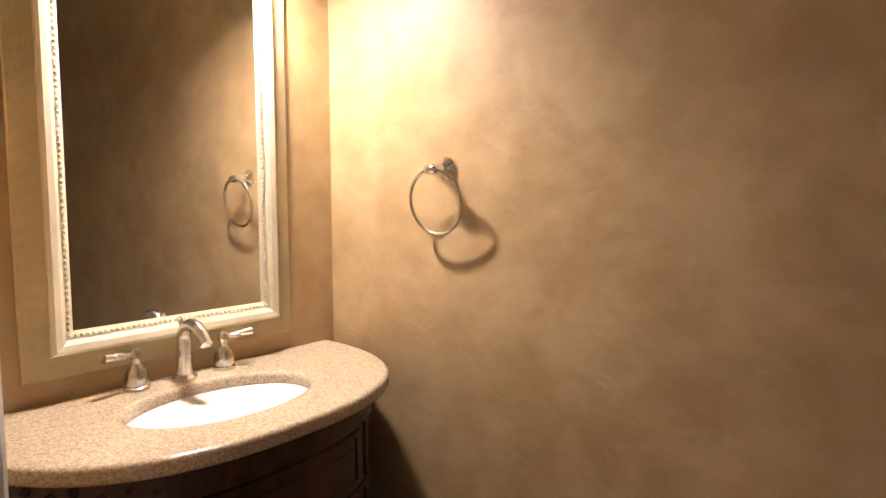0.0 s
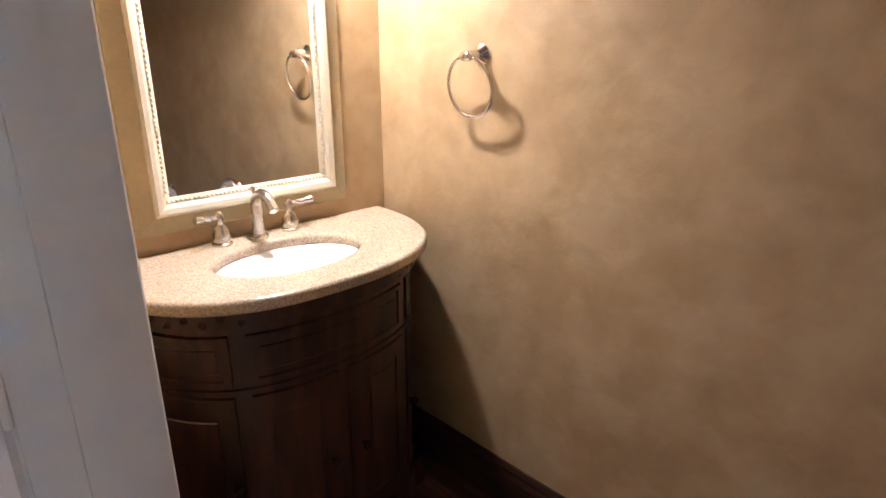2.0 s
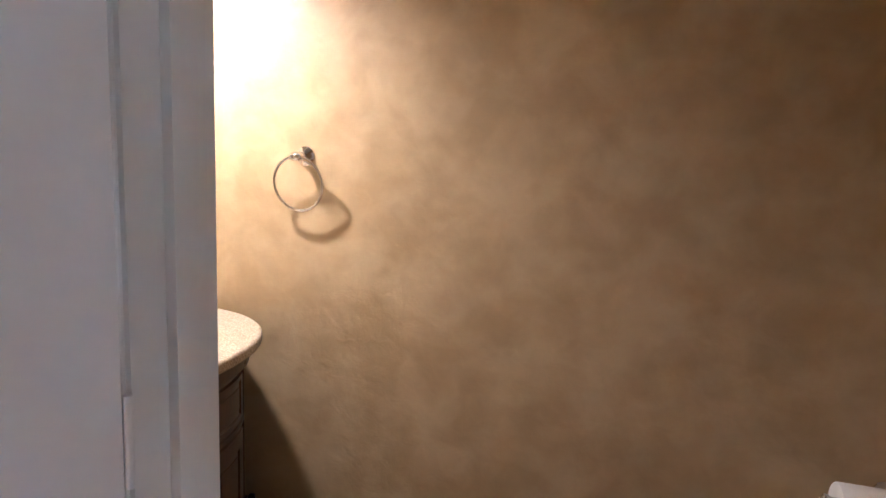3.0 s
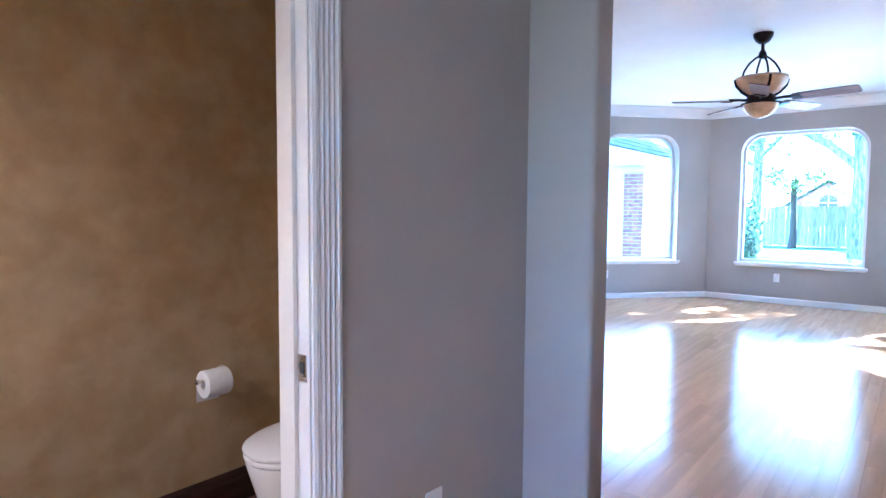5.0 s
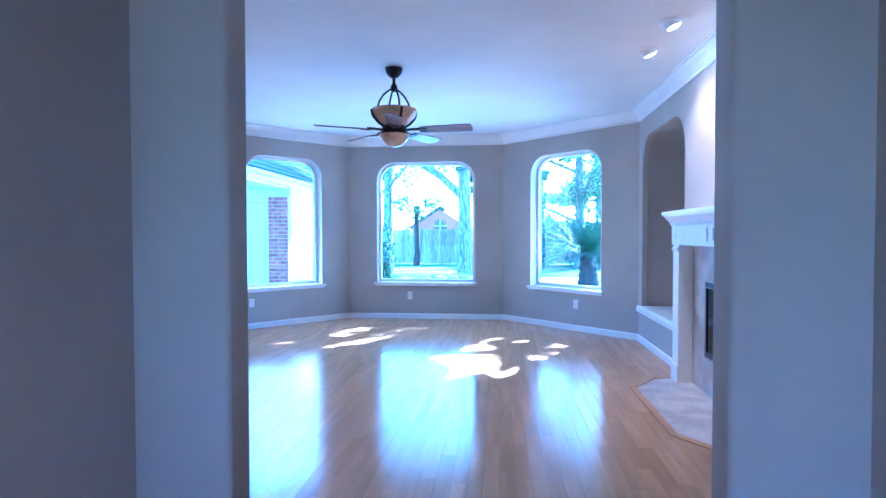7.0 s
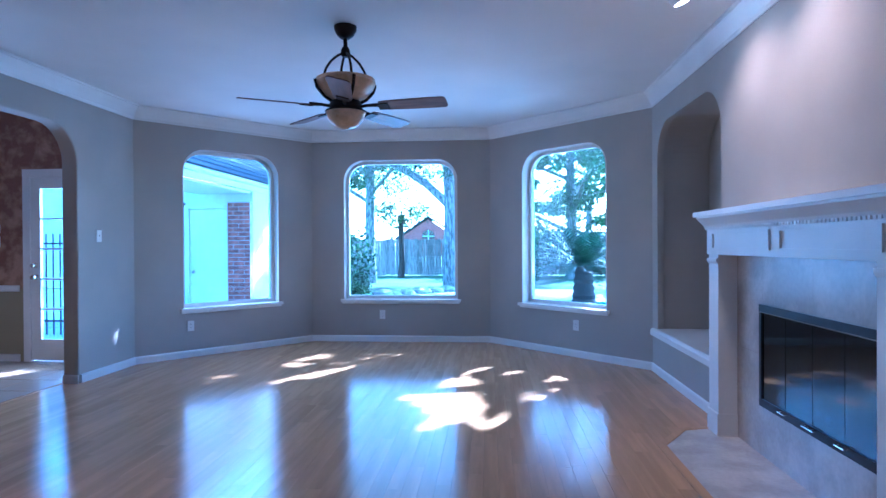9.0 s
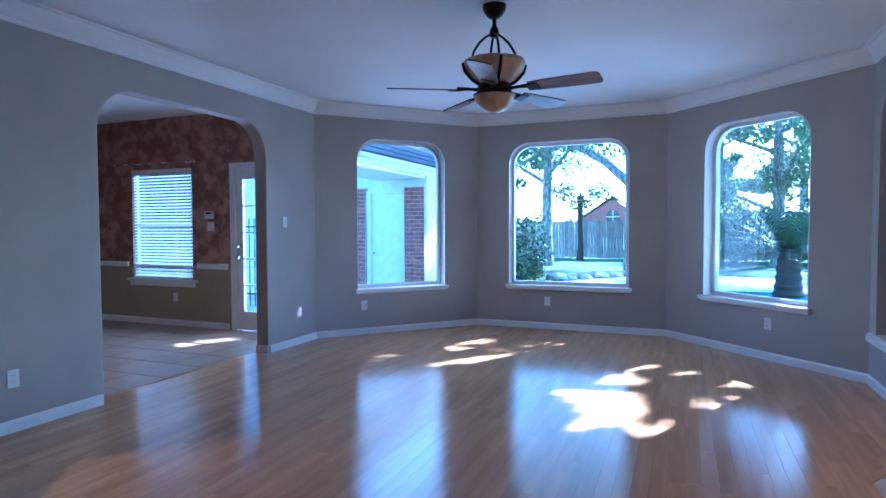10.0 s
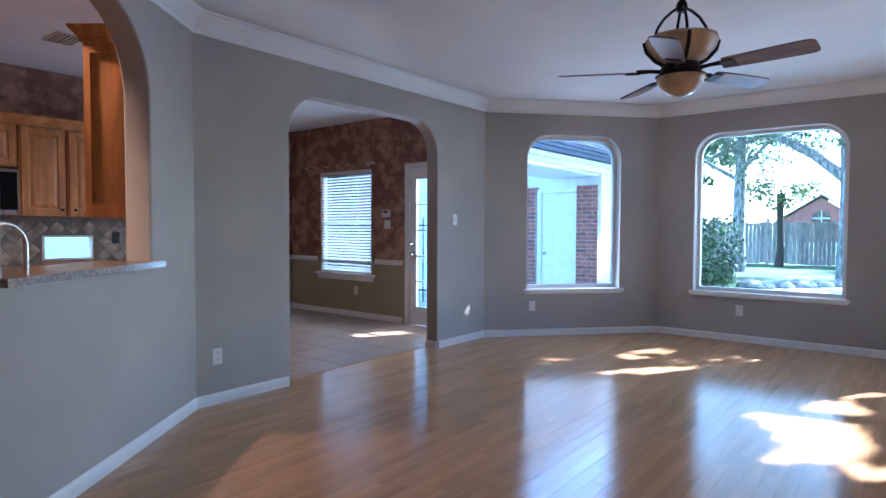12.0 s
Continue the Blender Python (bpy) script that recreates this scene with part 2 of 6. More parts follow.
def lathe(bm, profile, segs=24, m=None, a0=0.0, a1=2 * math.pi, sx=1.0, sy=1.0):
    """Turn a profile of (radius, z) about the z axis."""
    full = abs(a1 - a0 - 2 * math.pi) < 1e-6
    n = segs if full else segs + 1
    rings = []
    for r, z in profile:
        ring = []
        for i in range(n):
            a = a0 + (a1 - a0) * i / segs
            p = Vector((r * math.cos(a) * sx, r * math.sin(a) * sy, z))
            ring.append(bm.verts.new(m @ p if m else p))
        rings.append(ring)
    for a, b in zip(rings, rings[1:]):
        for i in range(segs):
            j = (i + 1) % n
            try:
                bm.faces.new((a[i], a[j], b[j], b[i]))
            except ValueError:
                pass
    if full:
        if profile[0][0] > 1e-4:
            bm.faces.new(rings[0][::-1])
        if profile[-1][0] > 1e-4:
            bm.faces.new(rings[-1])
    return bm


def tube(bm, pts, radius, segs=10, cap=True):
    """A round tube along points; radius a number or one per point."""
    pts = [Vector(p) for p in pts]
    rad = radius if isinstance(radius, (list, tuple)) else [radius] * len(pts)
    rings = []
    up = Vector((0.13, 0.21, 1)).normalized()
    for i, p in enumerate(pts):
        d = (pts[min(i + 1, len(pts) - 1)] - pts[max(i - 1, 0)]).normalized()
        if abs(d.dot(up)) > 0.95:
            up = Vector((1, 0.2, 0.1)).normalized()
        s = d.cross(up).normalized()
        u = s.cross(d)
        up = u
        rings.append([bm.verts.new(p + (s * math.cos(k * 2 * math.pi / segs) + u * math.sin(k * 2 * math.pi / segs)) * rad[i]) for k in range(segs)])
    for a, b in zip(rings, rings[1:]):
        for k in range(segs):
            bm.faces.new((a[k], a[(k + 1) % segs], b[(k + 1) % segs], b[k]))
    if cap:
        bm.faces.new(rings[0][::-1])
        bm.faces.new(rings[-1])
    return bm


def sweep(bm, path, profile, closed=False, up=(0, 0, 1)):
    """Carry a profile of (out, up) along a level path with mitred corners; out is to the left of the way."""
    pts = [Vector(p) for p in path]
    n = len(pts)
    rings = []
    for i, p in enumerate(pts):
        dirs = []
        if i > 0 or closed:
            dirs.append((p - pts[i - 1]).normalized())
        if i < n - 1 or closed:
            dirs.append((pts[(i + 1) % n] - p).normalized())
        U = Vector(up)
        nn = [U.cross(d) for d in dirs]
        o = sum(nn, Vector()) / len(nn)
        o = o / max(o.length_squared, 0.2)
        rings.append([bm.verts.new(p + o * a + U * b) for a, b in profile])
    k = len(profile)
    segs = range(n) if closed else range(n - 1)
    for i in segs:
        a, b = rings[i], rings[(i + 1) % n]
        for j in range(k):
            bm.faces.new((a[j], a[(j + 1) % k], b[(j + 1) % k], b[j]))
    if not closed:
        bm.faces.new(rings[0])
        bm.faces.new(rings[-1][::-1])
    bmesh.ops.recalc_face_normals(bm, faces=bm.faces[:])
    return bm


def rounded(u0, u1, z0, z1, r=0.0, rb=0.0, n=10):
    """Outline of an opening with rounded upper corners, clockwise from its lower left."""
    pts = [(u0, z0)]
    if r:
        pts += [(u0 + r - r * math.cos(a * math.pi / 2 / n), z1 - r + r * math.sin(a * math.pi / 2 / n)) for a in range(n + 1)]
        pts += [(u1 - r + r * math.sin(a * math.pi / 2 / n), z1 - r + r * math.cos(a * math.pi / 2 / n)) for a in range(n + 1)]
    else:
        pts += [(u0, z1), (u1, z1)]
    pts.append((u1, z0))
    return pts


def filled(name, loops, depth, bev=0.0):
    """A mesh plate with openings: loops of (u, z), the first the outline; u on x, z on y, depth centred on z."""
    cu = bpy.data.curves.new(name, "CURVE")
    cu.dimensions, cu.fill_mode, cu.extrude = "2D", "BOTH", depth / 2 - bev
    cu.bevel_depth, cu.bevel_resolution = bev, 3
    if bev:
        cu.offset = -bev
    for lp in loops:
        s = cu.splines.new("POLY")
        s.points.add(len(lp) - 1)
        for q, (u, z) in zip(s.points, lp):
            q.co = (u, z, 0, 1)
        s.use_cyclic_u = True
    ob = bpy.data.objects.new(name, cu)
    scene.collection.objects.link(ob)
    me = bpy.data.meshes.new_from_object(ob.evaluated_get(bpy.context.evaluated_depsgraph_get()))
    bpy.data.objects.remove(ob)
    bpy.data.curves.remove(cu)
    me.name = name
    return me


def wall(name, p0, p1, material, label, thick=0.13, height=2.765, openings=(), bev=0.0, z0=0.0):
    """A wall whose room face runs from p0 to p1; its thickness lies to the right of that way. Openings: (u0, u1, z0, z1, r)."""
    p0, p1 = Vector((*p0, 0)), Vector((*p1, 0))
    d = p1 - p0
    L = d.length
    ext = bev * 1.3
    out = [(-ext, z0)]
    holes = []
    for u0, u1, a, b, r in sorted(openings):
        lp = rounded(u0, u1, a, b, r)
        if a <= z0 + 1e-6:
            out += lp
        else:
            holes.append(lp)
    out += [(L + ext, z0), (L + ext, height), (-ext, height)]
    me = filled(name, [out] + holes, thick, bev)
    me.materials.append(material)
    ob = new(name, me)
    dx = d.normalized()
    right = Vector((dx.y, -dx.x, 0))
    o = p0 + right * thick / 2
    ob.matrix_basis = Matrix(((dx.x, 0, right.x, o.x), (dx.y, 0, right.y, o.y), (0, 1, 0, 0), (0, 0, 0, 1)))
    return tagged(ob, label, "wall", kind="structure")


def basis(p0, p1):
    """A pose at p0 with x along the wall, y into the room (to the left of the way), z up."""
    p0, p1 = Vector((*p0, 0)), Vector((*p1, 0))
    dx = (p1 - p0).normalized()
    return Matrix(((dx.x, -dx.y, 0, p0.x), (dx.y, dx.x, 0, p0.y), (0, 0, 1, 0), (0, 0, 0, 1)))


def at_wall(p0, p1, u, z=0.0, off=0.0):
    return basis(p0, p1) @ Matrix.Translation((u, off, z))

# ---- plan ----
XL, XR, YF = -3.545, 1.86, 7.11
C0, C1, C2, C3 = (XL, 5.50), (-2.095, YF), (0.25, YF), (XR, 5.50)
B0 = (XL, 1.97)
YO = -0.16
DP = Vector((0.62, -0.785)).normalized()
PE = (B0[0] + DP.x * (B0[1] - YO) / -DP.y, YO)
H = 2.765
OX0, OX1 = -0.488, 0.745
XH, XE = -0.745, 1.06
PX0, PX1, PY0, PY1 = -1.885, -0.855, -2.791, -0.365
DY0, DY1 = -1.895, -1.27
YB, XB = 5.60, -7.30

# ---- large structure ----
wall("wall_south", PE, (XR, YO), M_WALL, "greige painted wall with a bullnose opening", openings=((OX0 - PE[0], OX1 - PE[0], 0, 2.35, 0.16),), bev=0.018)
wall("wall_east", (XR, YO), C3, M_WALL, "greige painted wall with an arched niche beside the fireplace", openings=((3.76 - YO, 5.33 - YO, 0.43, 2.40, 0.34), (2.02 - YO, 3.11 - YO, 0.32, 0.88, 0)), thick=0.06)
wall("wall_bay_right", C3, C2, M_WALL, "greige bay wall with an arched picture window", thick=0.20, openings=((0.53, 1.73, 0.55, 2.38, 0.27),))
wall("wall_bay_centre", C2, C1, M_WALL, "greige bay wall with an arched picture window", thick=0.20, openings=((0.42, 1.92, 0.55, 2.38, 0.27),))
wall("wall_bay_left", C1, C0, M_WALL, "greige bay wall with an arched picture window", thick=0.20, openings=((0.48, 1.66, 0.55, 2.38, 0.27),))
wall("wall_west", C0, B0, M_WALL, "greige wall with a wide arched opening", thick=0.15, openings=((5.50 - 4.635, 5.50 - 2.77, 0, 2.36, 0.33),), bev=0.015)
wall("wall_pass", B0, PE, M_WALL, "greige angled wall with an arched pass-through", thick=0.16, openings=((0.59, 1.76, 1.04, 2.50, 0.45),), bev=0.015)
# niche behind the east wall
bm = BM()
nl = rounded(3.72, 5.37, 0.40, 2.44, 0.36)
xi, xo = XR + 0.061, XR + 0.50
ring0 = [bm.verts.new((xi, y, z)) for y, z in nl]
ring1 = [bm.verts.new((xo, y, z)) for y, z in nl]
for i in range(len(nl)):
    j = (i + 1) % len(nl)
    bm.faces.new((ring0[i], ring0[j], ring1[j], ring1[i]))
bm.faces.new(ring1)
tagged(part("wall_niche", bm, M_WALL), "greige recess of an arched wall niche", "wall", kind="structure")
tagged(part("trim_niche", sweep(BM(), [(XR, 5.46, 0.355), (XR, 3.64, 0.355)], [(0, 0), (-0.035, 0.01), (-0.035, 0.055), (-0.02, 0.075), (0, 0.075)])
            , M_TRIM), "white moulded ledge trim under the niche", "trim", kind="structure")
tagged(part("shelf_niche", B(XR - 0.012, XR + 0.49, 3.73, 5.36, 0.408, 0.436), M_TRIM), "white painted niche shelf", "trim", kind="structure")


def plate(name, pts, z, thick, material, label, cat):
    me = filled(name, [pts], thick)
    me.materials.append(material)
    ob = new(name, me)
    ob.matrix_basis = pose(0, 0, z + thick / 2)
    return tagged(ob, label, cat, kind="structure")


ROOM = [PE, (XR, YO), C3, C2, C1, C0, B0]
plate("ceiling", [(-7.6, -5.0), (2.6, -5.0), (2.6, 5.6), (0.40, 7.32), (-2.25, 7.32), (-3.68, 5.72), (-7.6, 5.72)], H, 0.12, M_CEIL, "flat white painted ceiling", "ceiling")
plate("subfloor", [(-7.6, -5.0), (2.6, -5.0), (2.6, 5.6), (0.40, 7.32), (-2.25, 7.32), (-3.68, 5.72), (-7.6, 5.72)], -0.14, 0.125, M_GROOVE, "dark floor joints below the boards", "floor")

# hall
wall("wall_hall_west", (XH, YO - 0.13), (XH, -4.6), M_HALL, "greige hall wall with a powder room door", thick=0.058, openings=((YO - 0.13 - DY1 - 0.02, YO - 0.13 - DY0 + 0.02, 0, 2.06, 0),))
wall("wall_hall_east", (XE, -4.6), (XE, YO - 0.13), M_HALL, "greige painted hall wall", thick=0.1)
# end opening and window are unseen, added to let light into the hall
wall("wall_hall_south", (XH, -4.6), (XE, -4.6), M_HALL, "greige hall end wall with an unseen opening added for light", thick=0.1, openings=((0.50, 1.30, 0.90, 2.15, 0),))
hw = thing("hall_fill_window", "unseen white framed window added to light the hall", "window", kind="structure")
hx0, hx1 = XH + 0.50, XH + 1.30
part("window_frame", box(box(box(box(BM(), hx0 + 0.001, hx0 + 0.05, -4.69, -4.65, 0.901, 2.149), hx1 - 0.05, hx1 - 0.001, -4.69, -4.65, 0.901, 2.149), hx0 + 0.05, hx1 - 0.05, -4.69, -4.65, 0.901, 0.95), hx0 + 0.05, hx1 - 0.05, -4.69, -4.65, 2.10, 2.149), M_TRIM, hw)
pn = part("pane", B(hx0 + 0.05, hx1 - 0.05, -4.674, -4.668, 0.95, 2.10), M_GLASS, hw)
pn.visible_shadow = False
# powder room
wall("wall_powder_south", (PX0, PY0), (PX1, PY0), M_FAUX, "tan faux-finish plaster wall behind the vanity", thick=0.1)
wall("wall_powder_east", (PX1, PY0), (PX1, PY1), M_FAUX, "tan faux-finish plaster wall with the door", thick=0.058, openings=((DY0 - 0.02 - PY0, DY1 + 0.02 - PY0, 0, 2.06, 0),))
wall("wall_powder_north", (PX1, PY1), (PX0, PY1), M_FAUX, "tan faux-finish plaster wall behind the toilet", thick=0.07)
wall("wall_powder_west", (PX0, PY1), (PX0, PY0), M_FAUX, "tan faux-finish plaster wall with mottled trowel marks", thick=0.1)
# kitchen and breakfast room
wall("wall_breakfast_north_upper", (XL - 0.15, YB), (XB, YB), M_PAPER, "mottled brown wallpaper above a chair rail", thick=0.12, z0=0.80,
     openings=((3.90 + XL - 0.15, 4.85 + XL - 0.15, 0.80, 2.07, 0), (5.52 + XL - 0.15, 6.60 + XL - 0.15, 0.80 + 1e-4, 2.09, 0)))
wall("wall_breakfast_north_lower", (XL - 0.15, YB - 0.003), (XB, YB - 0.003), M_TAN, "olive tan wainscot wall below a chair rail", thick=0.12, height=0.80,
     openings=((3.90 + XL - 0.15, 4.85 + XL - 0.15, 0, 0.80, 0), (5.52 + XL - 0.15, 6.60 + XL - 0.15, 0.62, 0.80, 0)))
wall("wall_breakfast_west_upper", (XB, YB), (XB, 3.2), M_PAPER, "mottled brown wallpaper above a chair rail", thick=0.12, z0=0.80)
wall("wall_breakfast_west_lower", (XB + 0.003, YB), (XB + 0.003, 3.2), M_TAN, "olive tan wainscot wall below a chair rail", thick=0.12, height=0.80)
wall("wall_kitchen_return", (XB, 3.2), (-6.15, 3.2), M_PAPER, "mottled brown papered wall", thick=0.1)
wall("wall_kitchen_west", (-6.15, 3.2), (-6.15, -0.6), M_PAPER, "mottled brown papered kitchen wall with a low window", thick=0.12, openings=((0.91, 1.36, 0.95, 1.19, 0),))
wall("wall_kitchen_south", (-6.15, -0.6), (-2.0, -0.6), M_PAPER, "mottled brown papered kitchen wall", thick=0.1)
wall("wall_kitchen_east", (-2.003, -0.6), (-2.003, 0.05), M_PAPER, "mottled brown papered kitchen wall", thick=0.09)

# baseboards and crown mouldings
BASE = [(0, 0), (0.014, 0), (0.014, 0.062), (0.009, 0.074), (0, 0.08)]
CROWN = [(0, -0.148), (0.009, -0.148), (0.012, -0.136), (0.012, -0.120), (0.018, -0.112), (0.040, -0.072), (0.066, -0.036), (0.074, -0.020), (0.092, -0.016), (0.092, -0.001), (0, -0.001)]


def z3(pts, z=0.0):
    return [(x, y, z) for x, y in pts]


def mould(name, pts, prof, z, material, label):
    return tagged(part(name, sweep(BM(), z3(pts, z), prof), material), label, "trim", kind="structure")


mould("baseboard_bay", [(XR, 3.66), C3, C2, C1, C0, (XL, 4.66)], BASE, 0, M_TRIM, "white painted baseboard round the bay")
mould("baseboard_pass", [(XL, 2.75), B0, PE, (OX0 - 0.02, YO)], BASE, 0, M_TRIM, "white painted baseboard under the pass-through")
mould("baseboard_east", [(XR, YO), (XR, 1.66)], BASE, 0, M_TRIM, "white painted baseboard")
mould("baseboard_arch_north", [(XL, 4.66), (XL, 4.637), (XL - 0.15, 4.637)][1:], BASE, 0, M_TRIM, "white painted baseboard in the arch")
mould("baseboard_hall", [(XH, YO - 0.13), (XH, DY1 + 0.115)], BASE, 0, M_TRIM, "white painted hall baseboard")
mould("baseboard_hall_south", [(XH, DY0 - 0.115), (XH, -4.6), (XE, -4.6), (XE, YO - 0.13)], BASE, 0, M_TRIM, "white painted hall baseboard")
mould("baseboard_breakfast", [(-4.93, YB - 0.003), (XB + 0.003, YB - 0.003), (XB + 0.003, 3.2)], BASE, 0, M_TRIM, "cream painted breakfast room baseboard")
mould("trim_chair_rail", [(-4.93, YB - 0.001), (-5.44, YB - 0.001)], [(0, 0), (0.012, 0), (0.025, 0.02), (0.025, 0.05), (0.012, 0.07), (0, 0.07)], 0.77, M_TRIM, "white moulded chair rail")
mould("trim_chair_rail_west", [(-6.68, YB - 0.001), (XB, YB - 0.001), (XB, 3.2)], [(0, 0), (0.012, 0), (0.025, 0.02), (0.025, 0.05), (0.012, 0.07), (0, 0.07)], 0.77, M_TRIM, "white moulded chair rail")
bmc = sweep(BM(), z3(ROOM, H), CROWN, closed=True)
tagged(part("crown_moulding", bmc, M_TRIM), "white stepped crown moulding round the living room", "trim", kind="structure")
DBASE = [(0, 0), (0.02, 0), (0.02, 0.10), (0.014, 0.115), (0.014, 0.125), (0.006, 0.14), (0, 0.14)]
mould("baseboard_powder", [(PX1, DY1 + 0.06), (PX1, PY1), (PX0, PY1), (PX0, PY0), (PX1, PY0), (PX1, DY0 - 0.06)], DBASE, 0, M_DARKBASE, "dark stained moulded baseboard in the powder room")


# ---- windows ----
def picture_window(name, p0, p1, u0, u1, z0, z1, r, label):
    w = thing(name, label, "window", kind="structure")
    w.matrix_basis = at_wall(p0, p1, 0)
    # frame set deep in the reveal
    f = 0.045
    me = filled("window_frame", [rounded(u0, u1, z0, z1, r), rounded(u0 + f, u1 - f, z0 + f, z1 - f, r - f)], 0.06)
    me.materials.append(M_TRIM)
    ob = new("window_frame", me)
    ob.parent = w
    ob.matrix_basis = Matrix(((1, 0, 0, 0), (0, 0, -1, -0.15), (0, 1, 0, 0), (0, 0, 0, 1)))
    me = filled("pane", [rounded(u0 + 0.02, u1 - 0.02, z0 + 0.02, z1 - 0.02, r - 0.02)], 0.006)
    me.materials.append(M_GLASS)
    ob = new("pane", me)
    ob.parent = w
    ob.matrix_basis = Matrix(((1, 0, 0, 0), (0, 0, -1, -0.15), (0, 1, 0, 0), (0, 0, 0, 1)))
    ob.visible_shadow = False
    # white plaster reveal lining
    lin = [(u0 + 0.001, z0)] + rounded(u0 + 0.001, u1 - 0.001, z0, z1 - 0.001, r)[1:-1] + [(u1 - 0.001, z0)]
    inn = [(u0 + 0.009, z0)] + rounded(u0 + 0.009, u1 - 0.009, z0, z1 - 0.009, r - 0.008)[1:-1] + [(u1 - 0.009, z0)]
    bm = BM()
    cols = []
    for (a, b), (c, d) in zip(lin, inn):
        cols.append([bm.verts.new((a, 0.002, b)), bm.verts.new((c, 0.002, d)), bm.verts.new((c, -0.118, d)), bm.verts.new((a, -0.118, b))])
    for p, q in zip(cols, cols[1:]):
        for k in range(4):
            bm.faces.new((p[k], p[(k + 1) % 4], q[(k + 1) % 4], q[k]))
    bmesh.ops.recalc_face_normals(bm, faces=bm.faces[:])
    part("reveal", bm, M_TRIM, w, "white painted window reveal", smooth=True)
    part("window_sill", B(u0 - 0.035, u1 + 0.035, -0.12, 0.045, z0 - 0.03, z0 + 0.004), M_TRIM, w, "white painted sill", bevel=0.008)
    part("apron", B(u0 - 0.02, u1 + 0.02, 0.001, 0.02, z0 - 0.052, z0 - 0.031), M_TRIM, w, bevel=0.004)
    return w


picture_window("window_1", C3, C2, 0.53, 1.73, 0.55, 2.38, 0.27, "arched picture window with white reveal and sill")
picture_window("window_2", C2, C1, 0.42, 1.92, 0.55, 2.38, 0.27, "wide arched picture window with white reveal and sill")
picture_window("window_3", C1, C0, 0.48, 1.66, 0.55, 2.38, 0.27, "arched picture window with white reveal and sill")

# breakfast window with slatted blind
bw = thing("window_4", "white window behind a slatted blind in papered wall", "window", kind="structure")
part("window_frame", box(box(box(box(BM(), -6.60, -6.55, YB + 0.04, YB + 0.10, 0.62, 2.09), -5.57, -5.52, YB + 0.04, YB + 0.10, 0.62, 2.09), -6.55, -5.57, YB + 0.04, YB + 0.10, 0.62, 0.67), -6.55, -5.57, YB + 0.04, YB + 0.10, 2.04, 2.09), M_TRIM, bw)
part("meeting_rail", B(-6.55, -5.57, YB + 0.05, YB + 0.09, 1.33, 1.37), M_TRIM, bw)
pn = part("pane", B(-6.55, -5.57, YB + 0.068, YB + 0.074, 0.67, 2.04), M_GLASS, bw)
pn.visible_shadow = False
part("window_sill", B(-6.68, -5.44, YB - 0.05, YB + 0.04, 0.585, 0.618), M_TRIM, bw, bevel=0.006)
part("apron", B(-6.64, -5.48, YB - 0.022, YB - 0.004, 0.52, 0.584), M_TRIM, bw, bevel=0.004)
bl = thing("window_blind", "white horizontal slat blind lowered over the window", "blind")
part("head_rail", B(-6.58, -5.54, YB - 0.02, YB + 0.03, 2.04, 2.085), M_TRIM, bl, bevel=0.004)
slat = None
n = 34
for i in range(n):
    z = 0.655 + i * (2.03 - 0.655) / (n - 1)
    if slat is None:
        bm = BM()
        box(bm, -6.575, -5.545, -0.022, 0.022, -0.0015, 0.0015)
        bmesh.ops.rotate(bm, verts=bm.verts[:], cent=(0, 0, 0), matrix=Matrix.Rotation(radians(34), 3, "X"))
        slat = part("slat", bm, M_PLASTIC, bl)
        slat.location = (0, YB + 0.008, z)
    else:
        o = slat.copy()
        scene.collection.objects.link(o)
        o.location = (0, YB + 0.008, z)
part("bottom_rail", B(-6.575, -5.545, YB - 0.012, YB + 0.022, 0.625, 0.643), M_PLASTIC, bl)
for x in (-6.35, -5.77):
    part("cord", tube(BM(), [(x, YB - 0.016, 0.63), (x, YB - 0.016, 2.05)], 0.0025, 6), M_PLASTIC, bl)
rod = thing("curtain_rod", "thin nickel curtain rod above the blind", "curtain rod")
part("rod", tube(BM(), [(-6.84, YB - 0.07, 2.16), (-5.40, YB - 0.07, 2.16)], 0.009, 10), M_NICKEL, rod, smooth=True)
for x in (-6.84, -5.40):
    part("finial", lathe(BM(), [(0.001, -0.03), (0.014, -0.02), (0.018, 0), (0.014, 0.02), (0.001, 0.03)], 12, Matrix.Translation((x, YB - 0.07, 2.16)) @ Matrix.Rotation(math.pi / 2, 4, "Y")), M_NICKEL, rod, smooth=True)
for x in (-6.70, -5.54):
    part("bracket", B(x - 0.008, x + 0.008, YB - 0.078, YB, 2.145, 2.16), M_NICKEL, rod)

# ---- french door in the breakfast room ----
fd = thing("door_1", "white glazed french door with ten panes and nickel knob", "door", kind="structure")
X0, X1 = -4.79, -3.96
bm = BM()
box(bm, X0, X0 + 0.105, YB - 0.005, YB + 0.035, 0.015, 2.02)
box(bm, X1 - 0.105, X1, YB - 0.005, YB + 0.035, 0.015, 2.02)
box(bm, X0 + 0.105, X1 - 0.105, YB - 0.005, YB + 0.035, 0.015, 0.245)
box(bm, X0 + 0.105, X1 - 0.105, YB - 0.005, YB + 0.035, 1.905, 2.02)
part("door_leaf", bm, M_TRIM, fd)
gx0, gx1 = X0 + 0.105, X1 - 0.105
for i in range(5):
    for j in range(2):
        z0, z1 = 0.245 + i * 0.332, 0.245 + (i + 1) * 0.332
        p = part("pane", B(gx0 + j * (gx1 - gx0) / 2, gx0 + (j + 1) * (gx1 - gx0) / 2, YB + 0.012, YB + 0.017, z0, z1), M_GLASS, fd)
        p.visible_shadow = False
